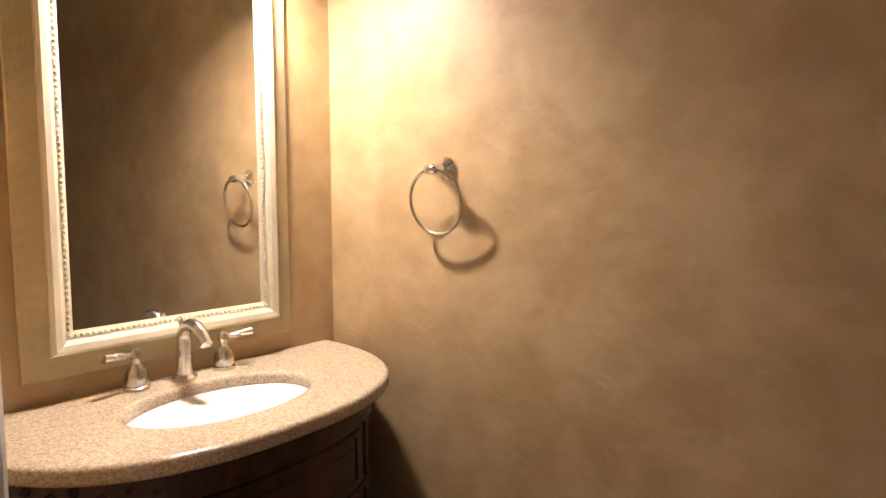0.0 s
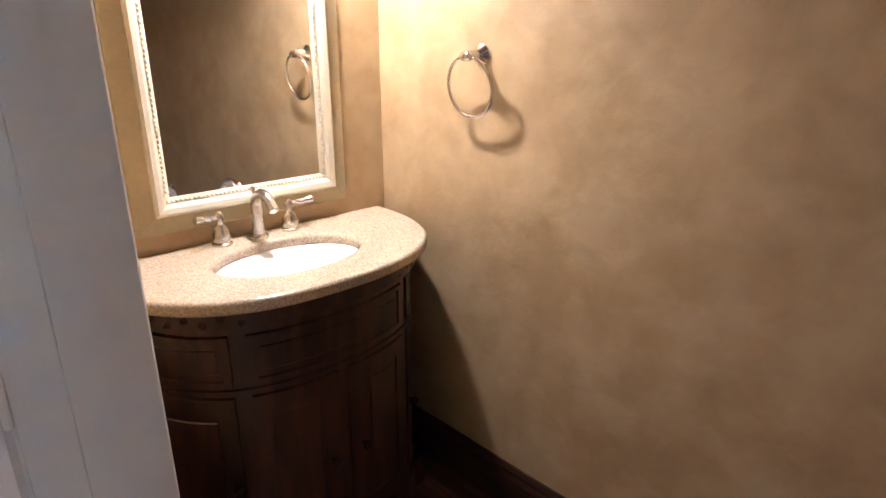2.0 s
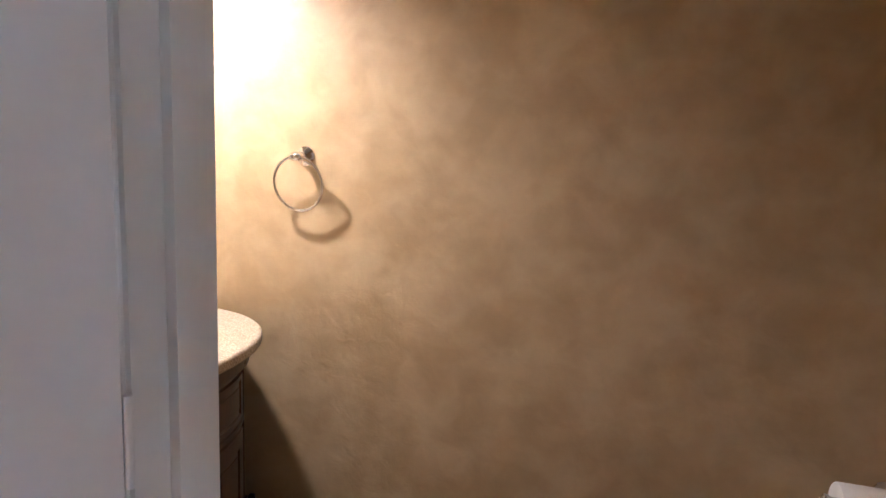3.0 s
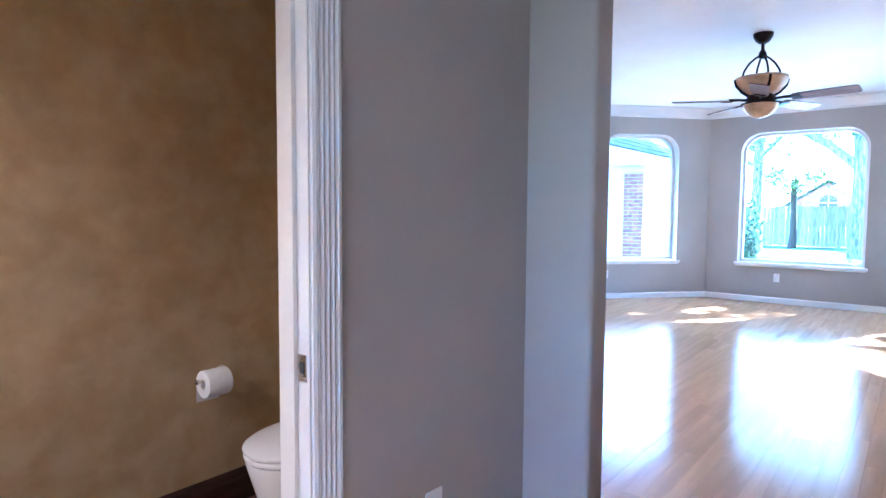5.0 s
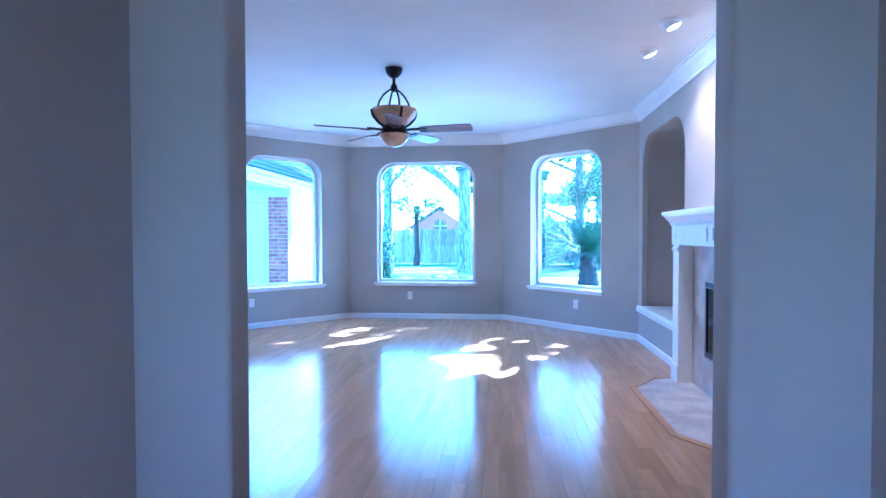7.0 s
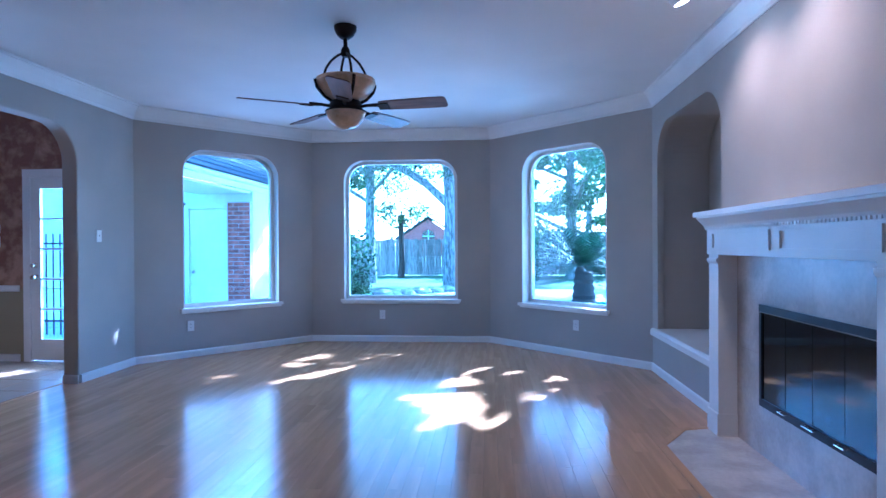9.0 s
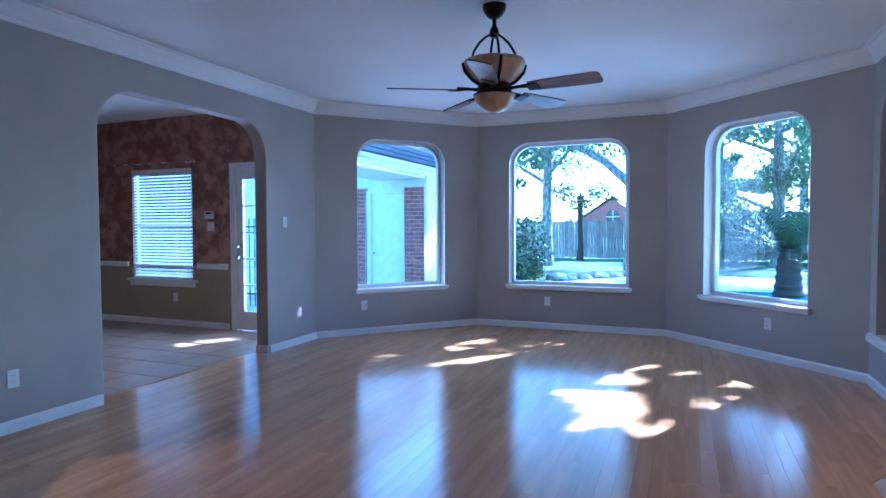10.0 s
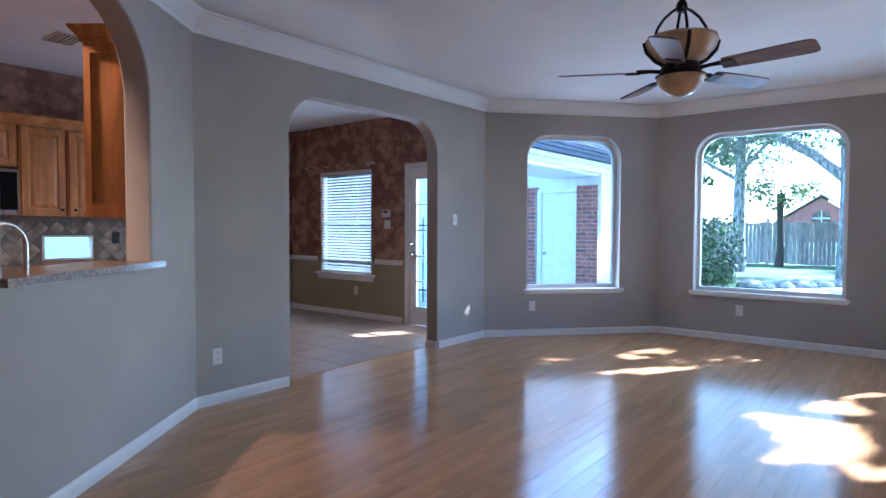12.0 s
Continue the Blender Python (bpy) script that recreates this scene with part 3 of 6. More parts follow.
for i in range(1, 5):
    z = 0.245 + i * 0.332
    part("muntin", B(gx0, gx1, YB - 0.002, YB + 0.030, z - 0.010, z + 0.010), M_TRIM, fd)
part("muntin", B((gx0 + gx1) / 2 - 0.010, (gx0 + gx1) / 2 + 0.010, YB - 0.001, YB + 0.031, 0.245, 1.905), M_TRIM, fd)
for z, r in ((0.93, 0.028), (1.06, 0.022)):
    part("knob", lathe(BM(), [(0.03, 0), (0.03, 0.006), (0.01, 0.01), (0.01, 0.035), (r, 0.045), (r, 0.062), (0.012, 0.068)], 16, Matrix.Translation((X0 + 0.055, YB - 0.005, z)) @ Matrix.Rotation(math.pi / 2, 4, "X")), M_NICKEL, fd, smooth=True)
bm = BM()
for a, b in ((X0 - 0.085, X0 - 0.004), (X1 + 0.004, X1 + 0.085)):
    box(bm, a, b, YB - 0.022, YB - 0.0045, 0, 2.10)
box(bm, X0 - 0.085, X1 + 0.085, YB - 0.024, YB - 0.0045, 2.03, 2.115)
tagged(part("trim_door_1", bm, M_TRIM, bevel=0.004), "white door casing", "trim", kind="structure")
bm = BM()
box(bm, X0 - 0.05, X0 - 0.003, YB - 0.002, YB + 0.12, 0, 2.07)
box(bm, X1 + 0.003, X1 + 0.05, YB - 0.002, YB + 0.12, 0, 2.07)
box(bm, X0 - 0.003, X1 + 0.003, YB - 0.002, YB + 0.12, 2.024, 2.07)
tagged(part("jamb_door_1", bm, M_TRIM), "white door jamb", "trim", kind="structure")

# ---- powder room door ----
bm = BM()
xa, xb = PX1 - 0.004, XH + 0.004
box(bm, xa, xb, DY0 - 0.019, DY0, 0, 2.04)
box(bm, xa, xb, DY1, DY1 + 0.019, 0, 2.04)
box(bm, xa, xb, DY0 - 0.019, DY1 + 0.019, 2.04, 2.058)
# door stop
sx0, sx1 = XH - 0.075, XH - 0.04
box(bm, sx0, sx1, DY0 + 0.0005, DY0 + 0.012, 0, 2.028)
box(bm, sx0, sx1, DY1 - 0.012, DY1 - 0.0005, 0, 2.028)
box(bm, sx0, sx1, DY0 + 0.012, DY1 - 0.012, 2.028, 2.0395)
tagged(part("jamb_door_2", bm, M_TRIM, bevel=0.002), "white painted powder room door jamb with stop", "trim", kind="structure")


def fluted(bm, y0, y1, x, z0, z1, sgn):
    """A fluted casing board on a wall face at x."""
    pr = [(y0, 0), (y0, 0.012), (y0 + 0.008, 0.016)]
    w = (y1 - y0 - 0.026) / 4
    for i in range(4):
        a = y0 + 0.013 + i * w
        pr += [(a, 0.017), (a + w * 0.25, 0.009), (a + w * 0.5, 0.006), (a + w * 0.75, 0.009), (a + w, 0.017)]
    pr += [(y1 - 0.008, 0.016), (y1, 0.012), (y1, 0)]
    lo = [bm.verts.new((x + sgn * d, y, z0)) for y, d in pr]
    hi = [bm.verts.new((x + sgn * d, y, z1)) for y, d in pr]
    for i in range(len(pr)):
        j = (i + 1) % len(pr)
        bm.faces.new((lo[i], lo[j], hi[j], hi[i]))
    bm.faces.new(lo)
    bm.faces.new(hi)


bm = BM()
fluted(bm, DY1 + 0.006, DY1 + 0.095, XH, 0, 2.046, 1)
fluted(bm, DY0 - 0.095, DY0 - 0.006, XH, 0, 2.046, 1)
box(bm, XH, XH + 0.022, DY0 - 0.10, DY1 + 0.10, 2.046, 2.14)
bmesh.ops.recalc_face_normals(bm, faces=bm.faces[:])
tagged(part("trim_door_2", bm, M_TRIM), "white fluted door casing", "trim", kind="structure")
bm = BM()
fluted(bm, DY1 + 0.006, DY1 + 0.075, PX1, 0, 2.046, -1)
fluted(bm, DY0 - 0.075, DY0 - 0.006, PX1, 0, 2.046, -1)
box(bm, PX1 - 0.02, PX1, DY0 - 0.08, DY1 + 0.08, 2.046, 2.12)
bmesh.ops.recalc_face_normals(bm, faces=bm.faces[:])
tagged(part("trim_door_2_inside", bm, M_TRIM), "white door casing inside the powder room", "trim", kind="structure")
bm = B(XH - 0.036, XH - 0.006, DY1 - 0.003, DY1 + 0.0005, 0.85, 0.915)
st = thing("strike_plate", "brushed nickel strike plate on the white jamb", "strike plate")
part("plate", bm, M_NICKEL, st, bevel=0.001)
part("latch_hole", B(XH - 0.029, XH - 0.013, DY1 - 0.0042, DY1 - 0.0028, 0.870, 0.897), M_HOLE, st)
for z in (0.858, 0.907):
    part("screw", lathe(BM(), [(0.004, 0), (0.003, 0.0012)], 10, Matrix.Translation((XH - 0.021, DY1 - 0.003, z)) @ Matrix.Rotation(math.pi / 2, 4, "X")), M_CHROME, st)

# the leaf, swung out into the hall
dr = thing("door_2", "white six-panel door standing open into the hall", "door", (XH + 0.012, DY0 + 0.002, 0), -57.5, kind="structure")
W, T = 0.615, 0.035
loops = [[(0.004, 0.012), (W, 0.012), (W, 2.03), (0.004, 2.03)]]
panels = []
for u0, u1 in ((0.115, 0.275), (0.34, 0.50)):
    for z0, z1 in ((0.24, 0.80), (0.97, 1.60), (1.71, 1.92)):
        panels.append((u0, u1, z0, z1))
        loops.append([(u0, z0), (u0, z1), (u1, z1), (u1, z0)])
me = filled("door_leaf", loops, T)
me.materials.append(M_TRIM)
ob = new("door_leaf", me)
ob.parent = dr
ob.matrix_basis = Matrix(((1, 0, 0, 0), (0, 0, -1, -T / 2), (0, 1, 0, 0), (0, 0, 0, 1)))
for u0, u1, z0, z1 in panels:
    bm = BM()
    for s, off in ((1, 0), (-1, -T)):
        o4 = [(u0, z0), (u1, z0), (u1, z1), (u0, z1)]
        i1 = [(u0 + 0.012, z0 + 0.012), (u1 - 0.012, z0 + 0.012), (u1 - 0.012, z1 - 0.012), (u0 + 0.012, z1 - 0.012)]
        i2 = [(u0 + 0.022, z0 + 0.022), (u1 - 0.022, z0 + 0.022), (u1 - 0.022, z1 - 0.022), (u0 + 0.022, z1 - 0.022)]
        i3 = [(u0 + 0.045, z0 + 0.045), (u1 - 0.045, z0 + 0.045), (u1 - 0.045, z1 - 0.045), (u0 + 0.045, z1 - 0.045)]
        rg = []
        for lp, d in ((o4, 0.0), (i1, 0.009), (i2, 0.010), (i3, 0.004)):
            rg.append([bm.verts.new((u, off - s * d, z)) for u, z in lp])
        for a, b in zip(rg, rg[1:]):
            for k in range(4):
                bm.faces.new((a[k], a[(k + 1) % 4], b[(k + 1) % 4], b[k]))
        bm.faces.new(rg[-1])
    bmesh.ops.recalc_face_normals(bm, faces=bm.faces[:])
    part("panel", bm, M_TRIM, dr)
for z in (0.25, 1.05, 1.82):
    h = part("hinge", lathe(BM(), [(0.001, -0.045), (0.0045, -0.043), (0.0045, 0.043), (0.001, 0.045)], 10, Matrix.Translation((0.0, -0.004, z))), M_TRIM, dr, "white painted hinge knuckle", smooth=True)
for s, off in ((1, 0.0), (-1, -T)):
    part("knob", lathe(BM(), [(0.032, 0), (0.032, 0.006), (0.011, 0.01), (0.011, 0.035), (0.026, 0.045), (0.026, 0.060), (0.012, 0.066)], 16, Matrix.Translation((W - 0.065, off, 0.945)) @ Matrix.Rotation(-s * math.pi / 2, 4, "X")), M_NICKEL, dr, smooth=True)

# ---- powder room things ----
VX, VW, VD = -1.41, 0.445, 0.468


def bow(a, w, d, flat=0.80):
    """A point on the bowed front of the vanity, a from 0 to pi."""
    c, s = math.cos(a), math.sin(a)
    return (math.copysign(abs(c) ** flat, c) * w, abs(s) ** flat * d)


def bow_loop(w, d, n=40):
    return [(VX + x, PY0 + 0.002 + y) for x, y in (bow(math.pi * i / n, w, d) for i in range(n + 1))]


van = thing("vanity_cabinet", "bow-front dark stained wooden vanity cabinet with carved rail", "vanity", (0, 0, 0))


def bow_solid(w, d, z0, z1, n=40):
    bm = BM()
    lp = bow_loop(w, d, n)
    lo = [bm.verts.new((x, y, z0)) for x, y in lp]
    hi = [bm.verts.new((x, y, z1)) for x, y in lp]
    for i in range(n + 1):
        j = (i + 1) % (n + 1)
        bm.faces.new((lo[i], lo[j], hi[j], hi[i]))
    bm.faces.new(lo[::-1])
    bm.faces.new(hi)
    bmesh.ops.recalc_face_normals(bm, faces=bm.faces[:])
    return bm


part("body", bow_solid(0.395, 0.415, 0.10, 0.815), M_DARKWOOD, van, smooth=True)
part("plinth", bow_solid(0.405, 0.425, 0.004, 0.10), M_DARKWOOD, van, smooth=True)
part("cornice", bow_solid(0.412, 0.437, 0.775, 0.817), M_DARKWOOD, van, smooth=True)
part("bead_rail", bow_solid(0.401, 0.421, 0.606, 0.616), M_DARKWOOD, van, smooth=True)


def bow_strip(a0, a1, z0, z1, w, d, out, n=10):
    """A curved board on the bowed front, from angle a0 to a1."""
    bm = BM()
    cols = []
    for i in range(n + 1):
        a = a0 + (a1 - a0) * i / n
        x, y = bow(a, w, d)
        x2, y2 = bow(a, w + out, d + out)
        cols.append([bm.verts.new((VX + x, PY0 + y, z0)), bm.verts.new((VX + x2, PY0 + y2, z0 + 0.003)), bm.verts.new((VX + x2, PY0 + y2, z1 - 0.003)), bm.verts.new((VX + x, PY0 + y, z1))])
    for p, q in zip(cols, cols[1:]):
        for k in range(4):
            bm.faces.new((p[k], p[(k + 1) % 4], q[(k + 1) % 4], q[k]))
    bm.faces.new(cols[0])
    bm.faces.new(cols[-1][::-1])
    bmesh.ops.recalc_face_normals(bm, faces=bm.faces[:])
    return bm


def bow_front(name, a0, a1, z0, z1, da, dz):
    """A thin curved leaf with its stiles, rails and raised field."""
    f = part(name, bow_strip(a0, a1, z0, z1, 0.394, 0.414, 0.004), M_DARKWOOD, van, smooth=True)
    for b0, b1 in ((a0 + 0.004, a0 + da), (a1 - da, a1 - 0.004)):
        part("stile", bow_strip(b0, b1, z0 + 0.002, z1 - 0.002, 0.397, 0.417, 0.006), M_DARKWOOD, f, smooth=True)
    for y0, y1 in ((z0 + 0.002, z0 + dz), (z1 - dz, z1 - 0.002)):
        part("rail", bow_strip(a0 + da, a1 - da, y0, y1, 0.397, 0.417, 0.006), M_DARKWOOD, f, smooth=True)
    part("field", bow_strip(a0 + da + 0.03, a1 - da - 0.03, z0 + dz + 0.014, z1 - dz - 0.014, 0.397, 0.417, 0.004), M_DARKWOOD, f, smooth=True)
    return f


for a0, a1 in ((0.30, 0.98), (1.08, 1.56), (1.58, 2.06), (2.16, 2.84)):
    d = bow_front("door", a0, a1, 0.13, 0.600, 0.10, 0.05)
    a = a1 - 0.06 if a0 < 1.2 else a0 + 0.06
    x, y = bow(a, 0.402, 0.422)
    part("knob", lathe(BM(), [(0.006, 0), (0.006, 0.012), (0.014, 0.018), (0.014, 0.026), (0.005, 0.031)], 14, Matrix.Translation((VX + x, PY0 + y, 0.36)) @ Matrix.Rotation(-math.pi / 2, 4, "X")), M_BRONZE, d, smooth=True)
for a0, a1 in ((0.30, 0.98), (1.08, 2.06), (2.16, 2.84)):
    bow_front("drawer_front", a0, a1, 0.622, 0.752, 0.05, 0.02)
# carved scrolls along the rail
for i in range(22):
    a = 0.45 + 2.24 * i / 21
    x, y = bow(a, 0.413, 0.433)
    part("scroll", lathe(BM(), [(0.001, -0.004), (0.009, -0.002), (0.009, 0.003), (0.001, 0.006)], 8, Matrix.Translation((VX + x, PY0 + y, 0.792 + (0.006 if i % 2 else -0.006))) @ Matrix.Rotation(-math.pi / 2, 4, "X"), sx=1.6), M_DARKWOOD, van, smooth=True)
for sgn in (-1, 1):
    part("foot", lathe(BM(), [(0.03, 0.0), (0.035, 0.02), (0.024, 0.05), (0.03, 0.099)], 14, Matrix.Translation((VX + sgn * 0.33, PY0 + 0.30, 0.003))), M_DARKWOOD, van, smooth=True)

# granite top with an oval cut-out
ct = thing("granite_countertop", "speckled tan granite vanity top with rounded edge", "countertop")
SX, SY, SA, SB = VX + 0.012, PY0 + 0.232, 0.190, 0.128
ov = [(SX + SA * math.cos(-2 * math.pi * i / 48), SY + SB * math.sin(-2 * math.pi * i / 48)) for i in range(48)]
me = filled("slab", [bow_loop(VW, VD, 60), ov], 0.032, 0.010)
me.materials.append(M_GRANITE)
for p in me.polygons:
    p.use_smooth = True
me.set_sharp_from_angle(angle=radians(50))
sl = new("slab", me)
sl.parent = ct
sl.location = (0, 0, 0.834)
sk = thing("sink", "white oval undermount porcelain basin", "sink", (SX, SY, 0))
prof = [(1.02, 0.822), (1.0, 0.800), (0.93, 0.745), (0.75, 0.70), (0.45, 0.680), (0.12, 0.675)]
bm = lathe(BM(), [(r, z) for r, z in prof], 48, sx=SA, sy=SB)
bmesh.ops.reverse_faces(bm, faces=bm.faces[:])
part("basin", bm, M_PORC, sk, smooth=True)
part("drain", lathe(BM(), [(0.001, 0.682), (0.02, 0.682), (0.024, 0.678)], 20), M_CHROME, sk, smooth=True)

# widespread faucet
fc = thing("faucet", "brushed nickel arched widespread faucet", "faucet", (VX + 0.005, PY0 + 0.058, 0.850))
part("base_ring", lathe(BM(), [(0.027, 0), (0.027, 0.006), (0.02, 0.012)], 24), M_NICKEL, fc, smooth=True)
pts = [(0, 0, 0.01), (0, 0, 0.05), (0, 0.002, 0.085)] + [(0, 0.045 - 0.045 * math.cos(a), 0.085 + 0.042 * math.sin(a)) for a in [math.pi * i / 12 for i in range(1, 11)]] + [(0, 0.098, 0.092)]
part("spout", tube(BM(), pts, [0.017, 0.016, 0.0155] + [0.015 - 0.0002 * i for i in range(10)] + [0.0125], 16), M_NICKEL, fc, smooth=True)
part("lift_rod", lathe(BM(), [(0.003, 0), (0.003, 0.018), (0.007, 0.022), (0.007, 0.030), (0.002, 0.034)], 12, Matrix.Translation((0, -0.012, 0.105))), M_NICKEL, fc, smooth=True)


def tap(x, side):
    t = part("handle_bell", lathe(BM(), [(0.026, 0), (0.026, 0.006), (0.021, 0.010), (0.024, 0.028), (0.018, 0.045), (0.009, 0.055), (0.009, 0.066), (0.013, 0.070), (0.013, 0.078), (0.005, 0.088)], 24), M_NICKEL, fc, smooth=True)
    t.location = (x, -0.008, 0)
    part("lever", tube(BM(), [(0, 0, 0.074), (side * 0.03, 0.004, 0.076), (side * 0.068, 0.012, 0.080)], [0.006, 0.007, 0.010], 12), M_NICKEL, t, smooth=True)


tap(0.099, 1)
tap(-0.101, -1)

# mirror
mi = thing("mirror", "rectangular wall mirror with ribbed champagne frame and beads", "mirror")
MX0, MX1, MZ0, MZ1 = -1.728, -1.114, 0.896, 1.86
bm = BM()


def frame_ring(bm, x0, x1, z0, z1, prof):
    """Mitred picture-frame moulding on the south wall; prof is (inwards, proud)."""
    rings = []
    for cx, cz, sx, sz in ((x0, z0, 1, 1), (x1, z0, -1, 1), (x1, z1, -1, -1), (x0, z1, 1, -1)):
        rings.append([bm.verts.new((cx + sx * a, PY0 + b, cz + sz * a)) for a, b in prof])
    for i in range(4):
        a, b = rings[i], rings[(i + 1) % 4]
        for j in range(len(prof) - 1):
            bm.faces.new((a[j], a[j + 1], b[j + 1], b[j]))


pr = [(0, 0.001), (0, 0.008)]
for i in range(15):
    a = 0.001 + i * 0.0030
    h = 0.009 + 0.0008 * i
    pr += [(a, h), (a + 0.0015, h + 0.0016), (a + 0.0028, h)]
pr += [(0.046, 0.020)]
frame_ring(bm, MX0, MX1, MZ0, MZ1, pr)
part("outer_frame", bm, M_FRAMEGOLD, mi, "ribbed champagne outer frame")
bm = BM()
frame_ring(bm, MX0 + 0.046, MX1 - 0.046, MZ0 + 0.046, MZ1 - 0.046, [(0, 0.018), (0.001, 0.028), (0.008, 0.033), (0.020, 0.030), (0.028, 0.024), (0.029, 0.018), (0.045, 0.010)])
part("inner_frame", bm, M_FRAMECREAM, mi, "smooth cream inner frame")
ix0, ix1, iz0, iz1 = MX0 + 0.082, MX1 - 0.082, MZ0 + 0.082, MZ1 - 0.082
bead = BM()
bmesh.ops.create_icosphere(bead, subdivisions=1, radius=0.0046)
bead_me = bpy.data.meshes.new("bead")
bead.to_mesh(bead_me)
bead.free()
bead_me.materials.append(M_FRAMECREAM)
nx, nz = 40, 66
allb = [(ix0 + (ix1 - ix0) * i / nx, z) for i in range(nx + 1) for z in (iz0, iz1)] + [(x, iz0 + (iz1 - iz0) * i / nz) for i in range(1, nz) for x in (ix0, ix1)]
for x, z in allb:
    o = new("bead", bead_me)
    o.parent = mi
    o.location = (x, PY0 + 0.018, z)
part("mirror_glass", B(MX0 + 0.075, MX1 - 0.075, PY0 + 0.004, PY0 + 0.010, MZ0 + 0.075, MZ1 - 0.075), M_MIRROR, mi, "silvered mirror glass")

# towel ring
RY, RZ = -2.367, 1.321
tr = thing("towel_ring", "polished nickel towel ring on the tan wall", "towel ring", (PX0, RY, RZ))
part("rosette", lathe(BM(), [(0.028, 0.001), (0.028, 0.006), (0.020, 0.012), (0.012, 0.02)], 24, Matrix.Rotation(math.pi / 2, 4, "Y")), M_CHROME, tr, smooth=True)
part("arm", tube(BM(), [(0.012, 0, 0), (0.035, 0, 0.002), (0.058, 0, 0)], [0.011, 0.009, 0.010], 14), M_CHROME, tr, smooth=True)
part("collar", lathe(BM(), [(0.008, -0.018), (0.012, -0.012), (0.012, 0.012), (0.008, 0.018)], 16, Matrix.Translation((0.058, 0, -0.004)) @ Matrix.Rotation(math.pi / 2, 4, "X")), M_CHROME, tr, smooth=True)
part("ring", tube(BM(), [(0.058 + 0.012 * (math.cos(a) - 1), 0.076 * math.sin(a), -0.080 + 0.076 * math.cos(a)) for a in [2 * math.pi * i / 48 for i in range(49)]], 0.0048, 10, cap=False), M_CHROME, tr, smooth=True)

# toilet paper holder
tp = thing("toilet_paper_holder", "brushed nickel pivot toilet paper holder on tan wall", "paper holder", (PX0, -0.905, 0.579))
part("rosette", lathe(BM(), [(0.024, 0.001), (0.024, 0.006), (0.012, 0.012), (0.009, 0.03)], 18, Matrix.Translation((0, 0.068, 0.006)) @ Matrix.Rotation(math.pi / 2, 4, "Y")), M_NICKEL, tp, smooth=True)
part("arm", tube(BM(), [(0.02, 0.068, 0.006), (0.062, 0.068, 0.004), (0.074, 0.062, 0.0), (0.078, 0.045, -0.002), (0.078, -0.070, 0.002)], [0.009, 0.008, 0.008, 0.007, 0.0065], 12), M_NICKEL, tp, smooth=True)
part("knob", lathe(BM(), [(0.006, 0.0), (0.010, 0.006), (0.011, 0.014), (0.004, 0.020)], 14, Matrix.Translation((0.078, -0.066, 0.002)) @ Matrix.Rotation(math.pi / 2, 4, "X")), M_NICKEL, tp, smooth=True)
ro = thing("toilet_paper_roll", "nearly full white toilet paper roll on holder", "paper roll", (PX0 + 0.078, -0.908, 0.566))
bm = lathe(BM(), [(0.020, -0.05), (0.053, -0.05), (0.055, -0.047), (0.055, 0.047), (0.053, 0.05), (0.020, 0.05), (0.020, -0.05)], 32, Matrix.Rotation(math.pi / 2, 4, "X"))
part("roll", bm, M_TISSUE, ro, smooth=True)
part("loose_sheet", B(-0.0565, -0.0555, -0.048, 0.048, -0.085, -0.01), M_TISSUE, ro)

# toilet, its tank on the north wall
to = thing("toilet", "white porcelain toilet with closed lid", "toilet", (-1.365, PY1, 0), 180)
part("tank", B(-0.20, 0.20, 0.012, 0.19, 0.38, 0.74), M_PORC, to, bevel=0.025, smooth=True)
part("tank_lid", B(-0.215, 0.215, 0.006, 0.205, 0.742, 0.775), M_PORC, to, bevel=0.012, smooth=True)
bm = BM()
ringsd = [(0.10, 0.27, 0.0, 0.34), (0.105, 0.27, 0.05, 0.34), (0.11, 0.25, 0.18, 0.36), (0.165, 0.245, 0.30, 0.40), (0.18, 0.25, 0.37, 0.415), (0.18, 0.25, 0.385, 0.415)]
rg = [[bm.verts.new((w * math.cos(a), cy + (l if math.sin(a) > 0 else 0.20) * math.sin(a), z)) for a in [2 * math.pi * i / 32 for i in range(32)]] for w, l, z, cy in ringsd]
for a, b in zip(rg, rg[1:]):
    for i in range(32):
        bm.faces.new((a[i], a[(i + 1) % 32], b[(i + 1) % 32], b[i]))
bm.faces.new(rg[0][::-1])
bm.faces.new(rg[-1])
part("bowl", bm, M_PORC, to, smooth=True)


def seat(z0, z1, w, l, rise):
    bm = BM()
    spec = [(w - 0.006, l - 0.006, z0), (w, l, z0 + 0.006), (w, l, z1 - 0.006), (w - 0.012, l - 0.012, z1), (w * 0.4, l * 0.4, z1 + rise)]
    rg = [[bm.verts.new((a * math.cos(t), 0.415 + (b if math.sin(t) > 0 else 0.19) * math.sin(t), z)) for t in [2 * math.pi * i / 32 for i in range(32)]] for a, b, z in spec]
    for a, b in zip(rg, rg[1:]):
        for i in range(32):
            bm.faces.new((a[i], a[(i + 1) % 32], b[(i + 1) % 32], b[i]))
    bm.faces.new(rg[0][::-1])
    bm.faces.new(rg[-1])
    return bm


part("seat", seat(0.388, 0.408, 0.186, 0.257, 0.0), M_PORC, to, "white toilet seat", smooth=True)
part("lid", seat(0.411, 0.432, 0.188, 0.260, 0.006), M_PORC, to, "white closed toilet lid", smooth=True)
part("flush_lever", tube(BM(), [(-0.15, 0.20, 0.66), (-0.15, 0.215, 0.66), (-0.10, 0.218, 0.655)], 0.007, 8), M_CHROME, to, smooth=True)

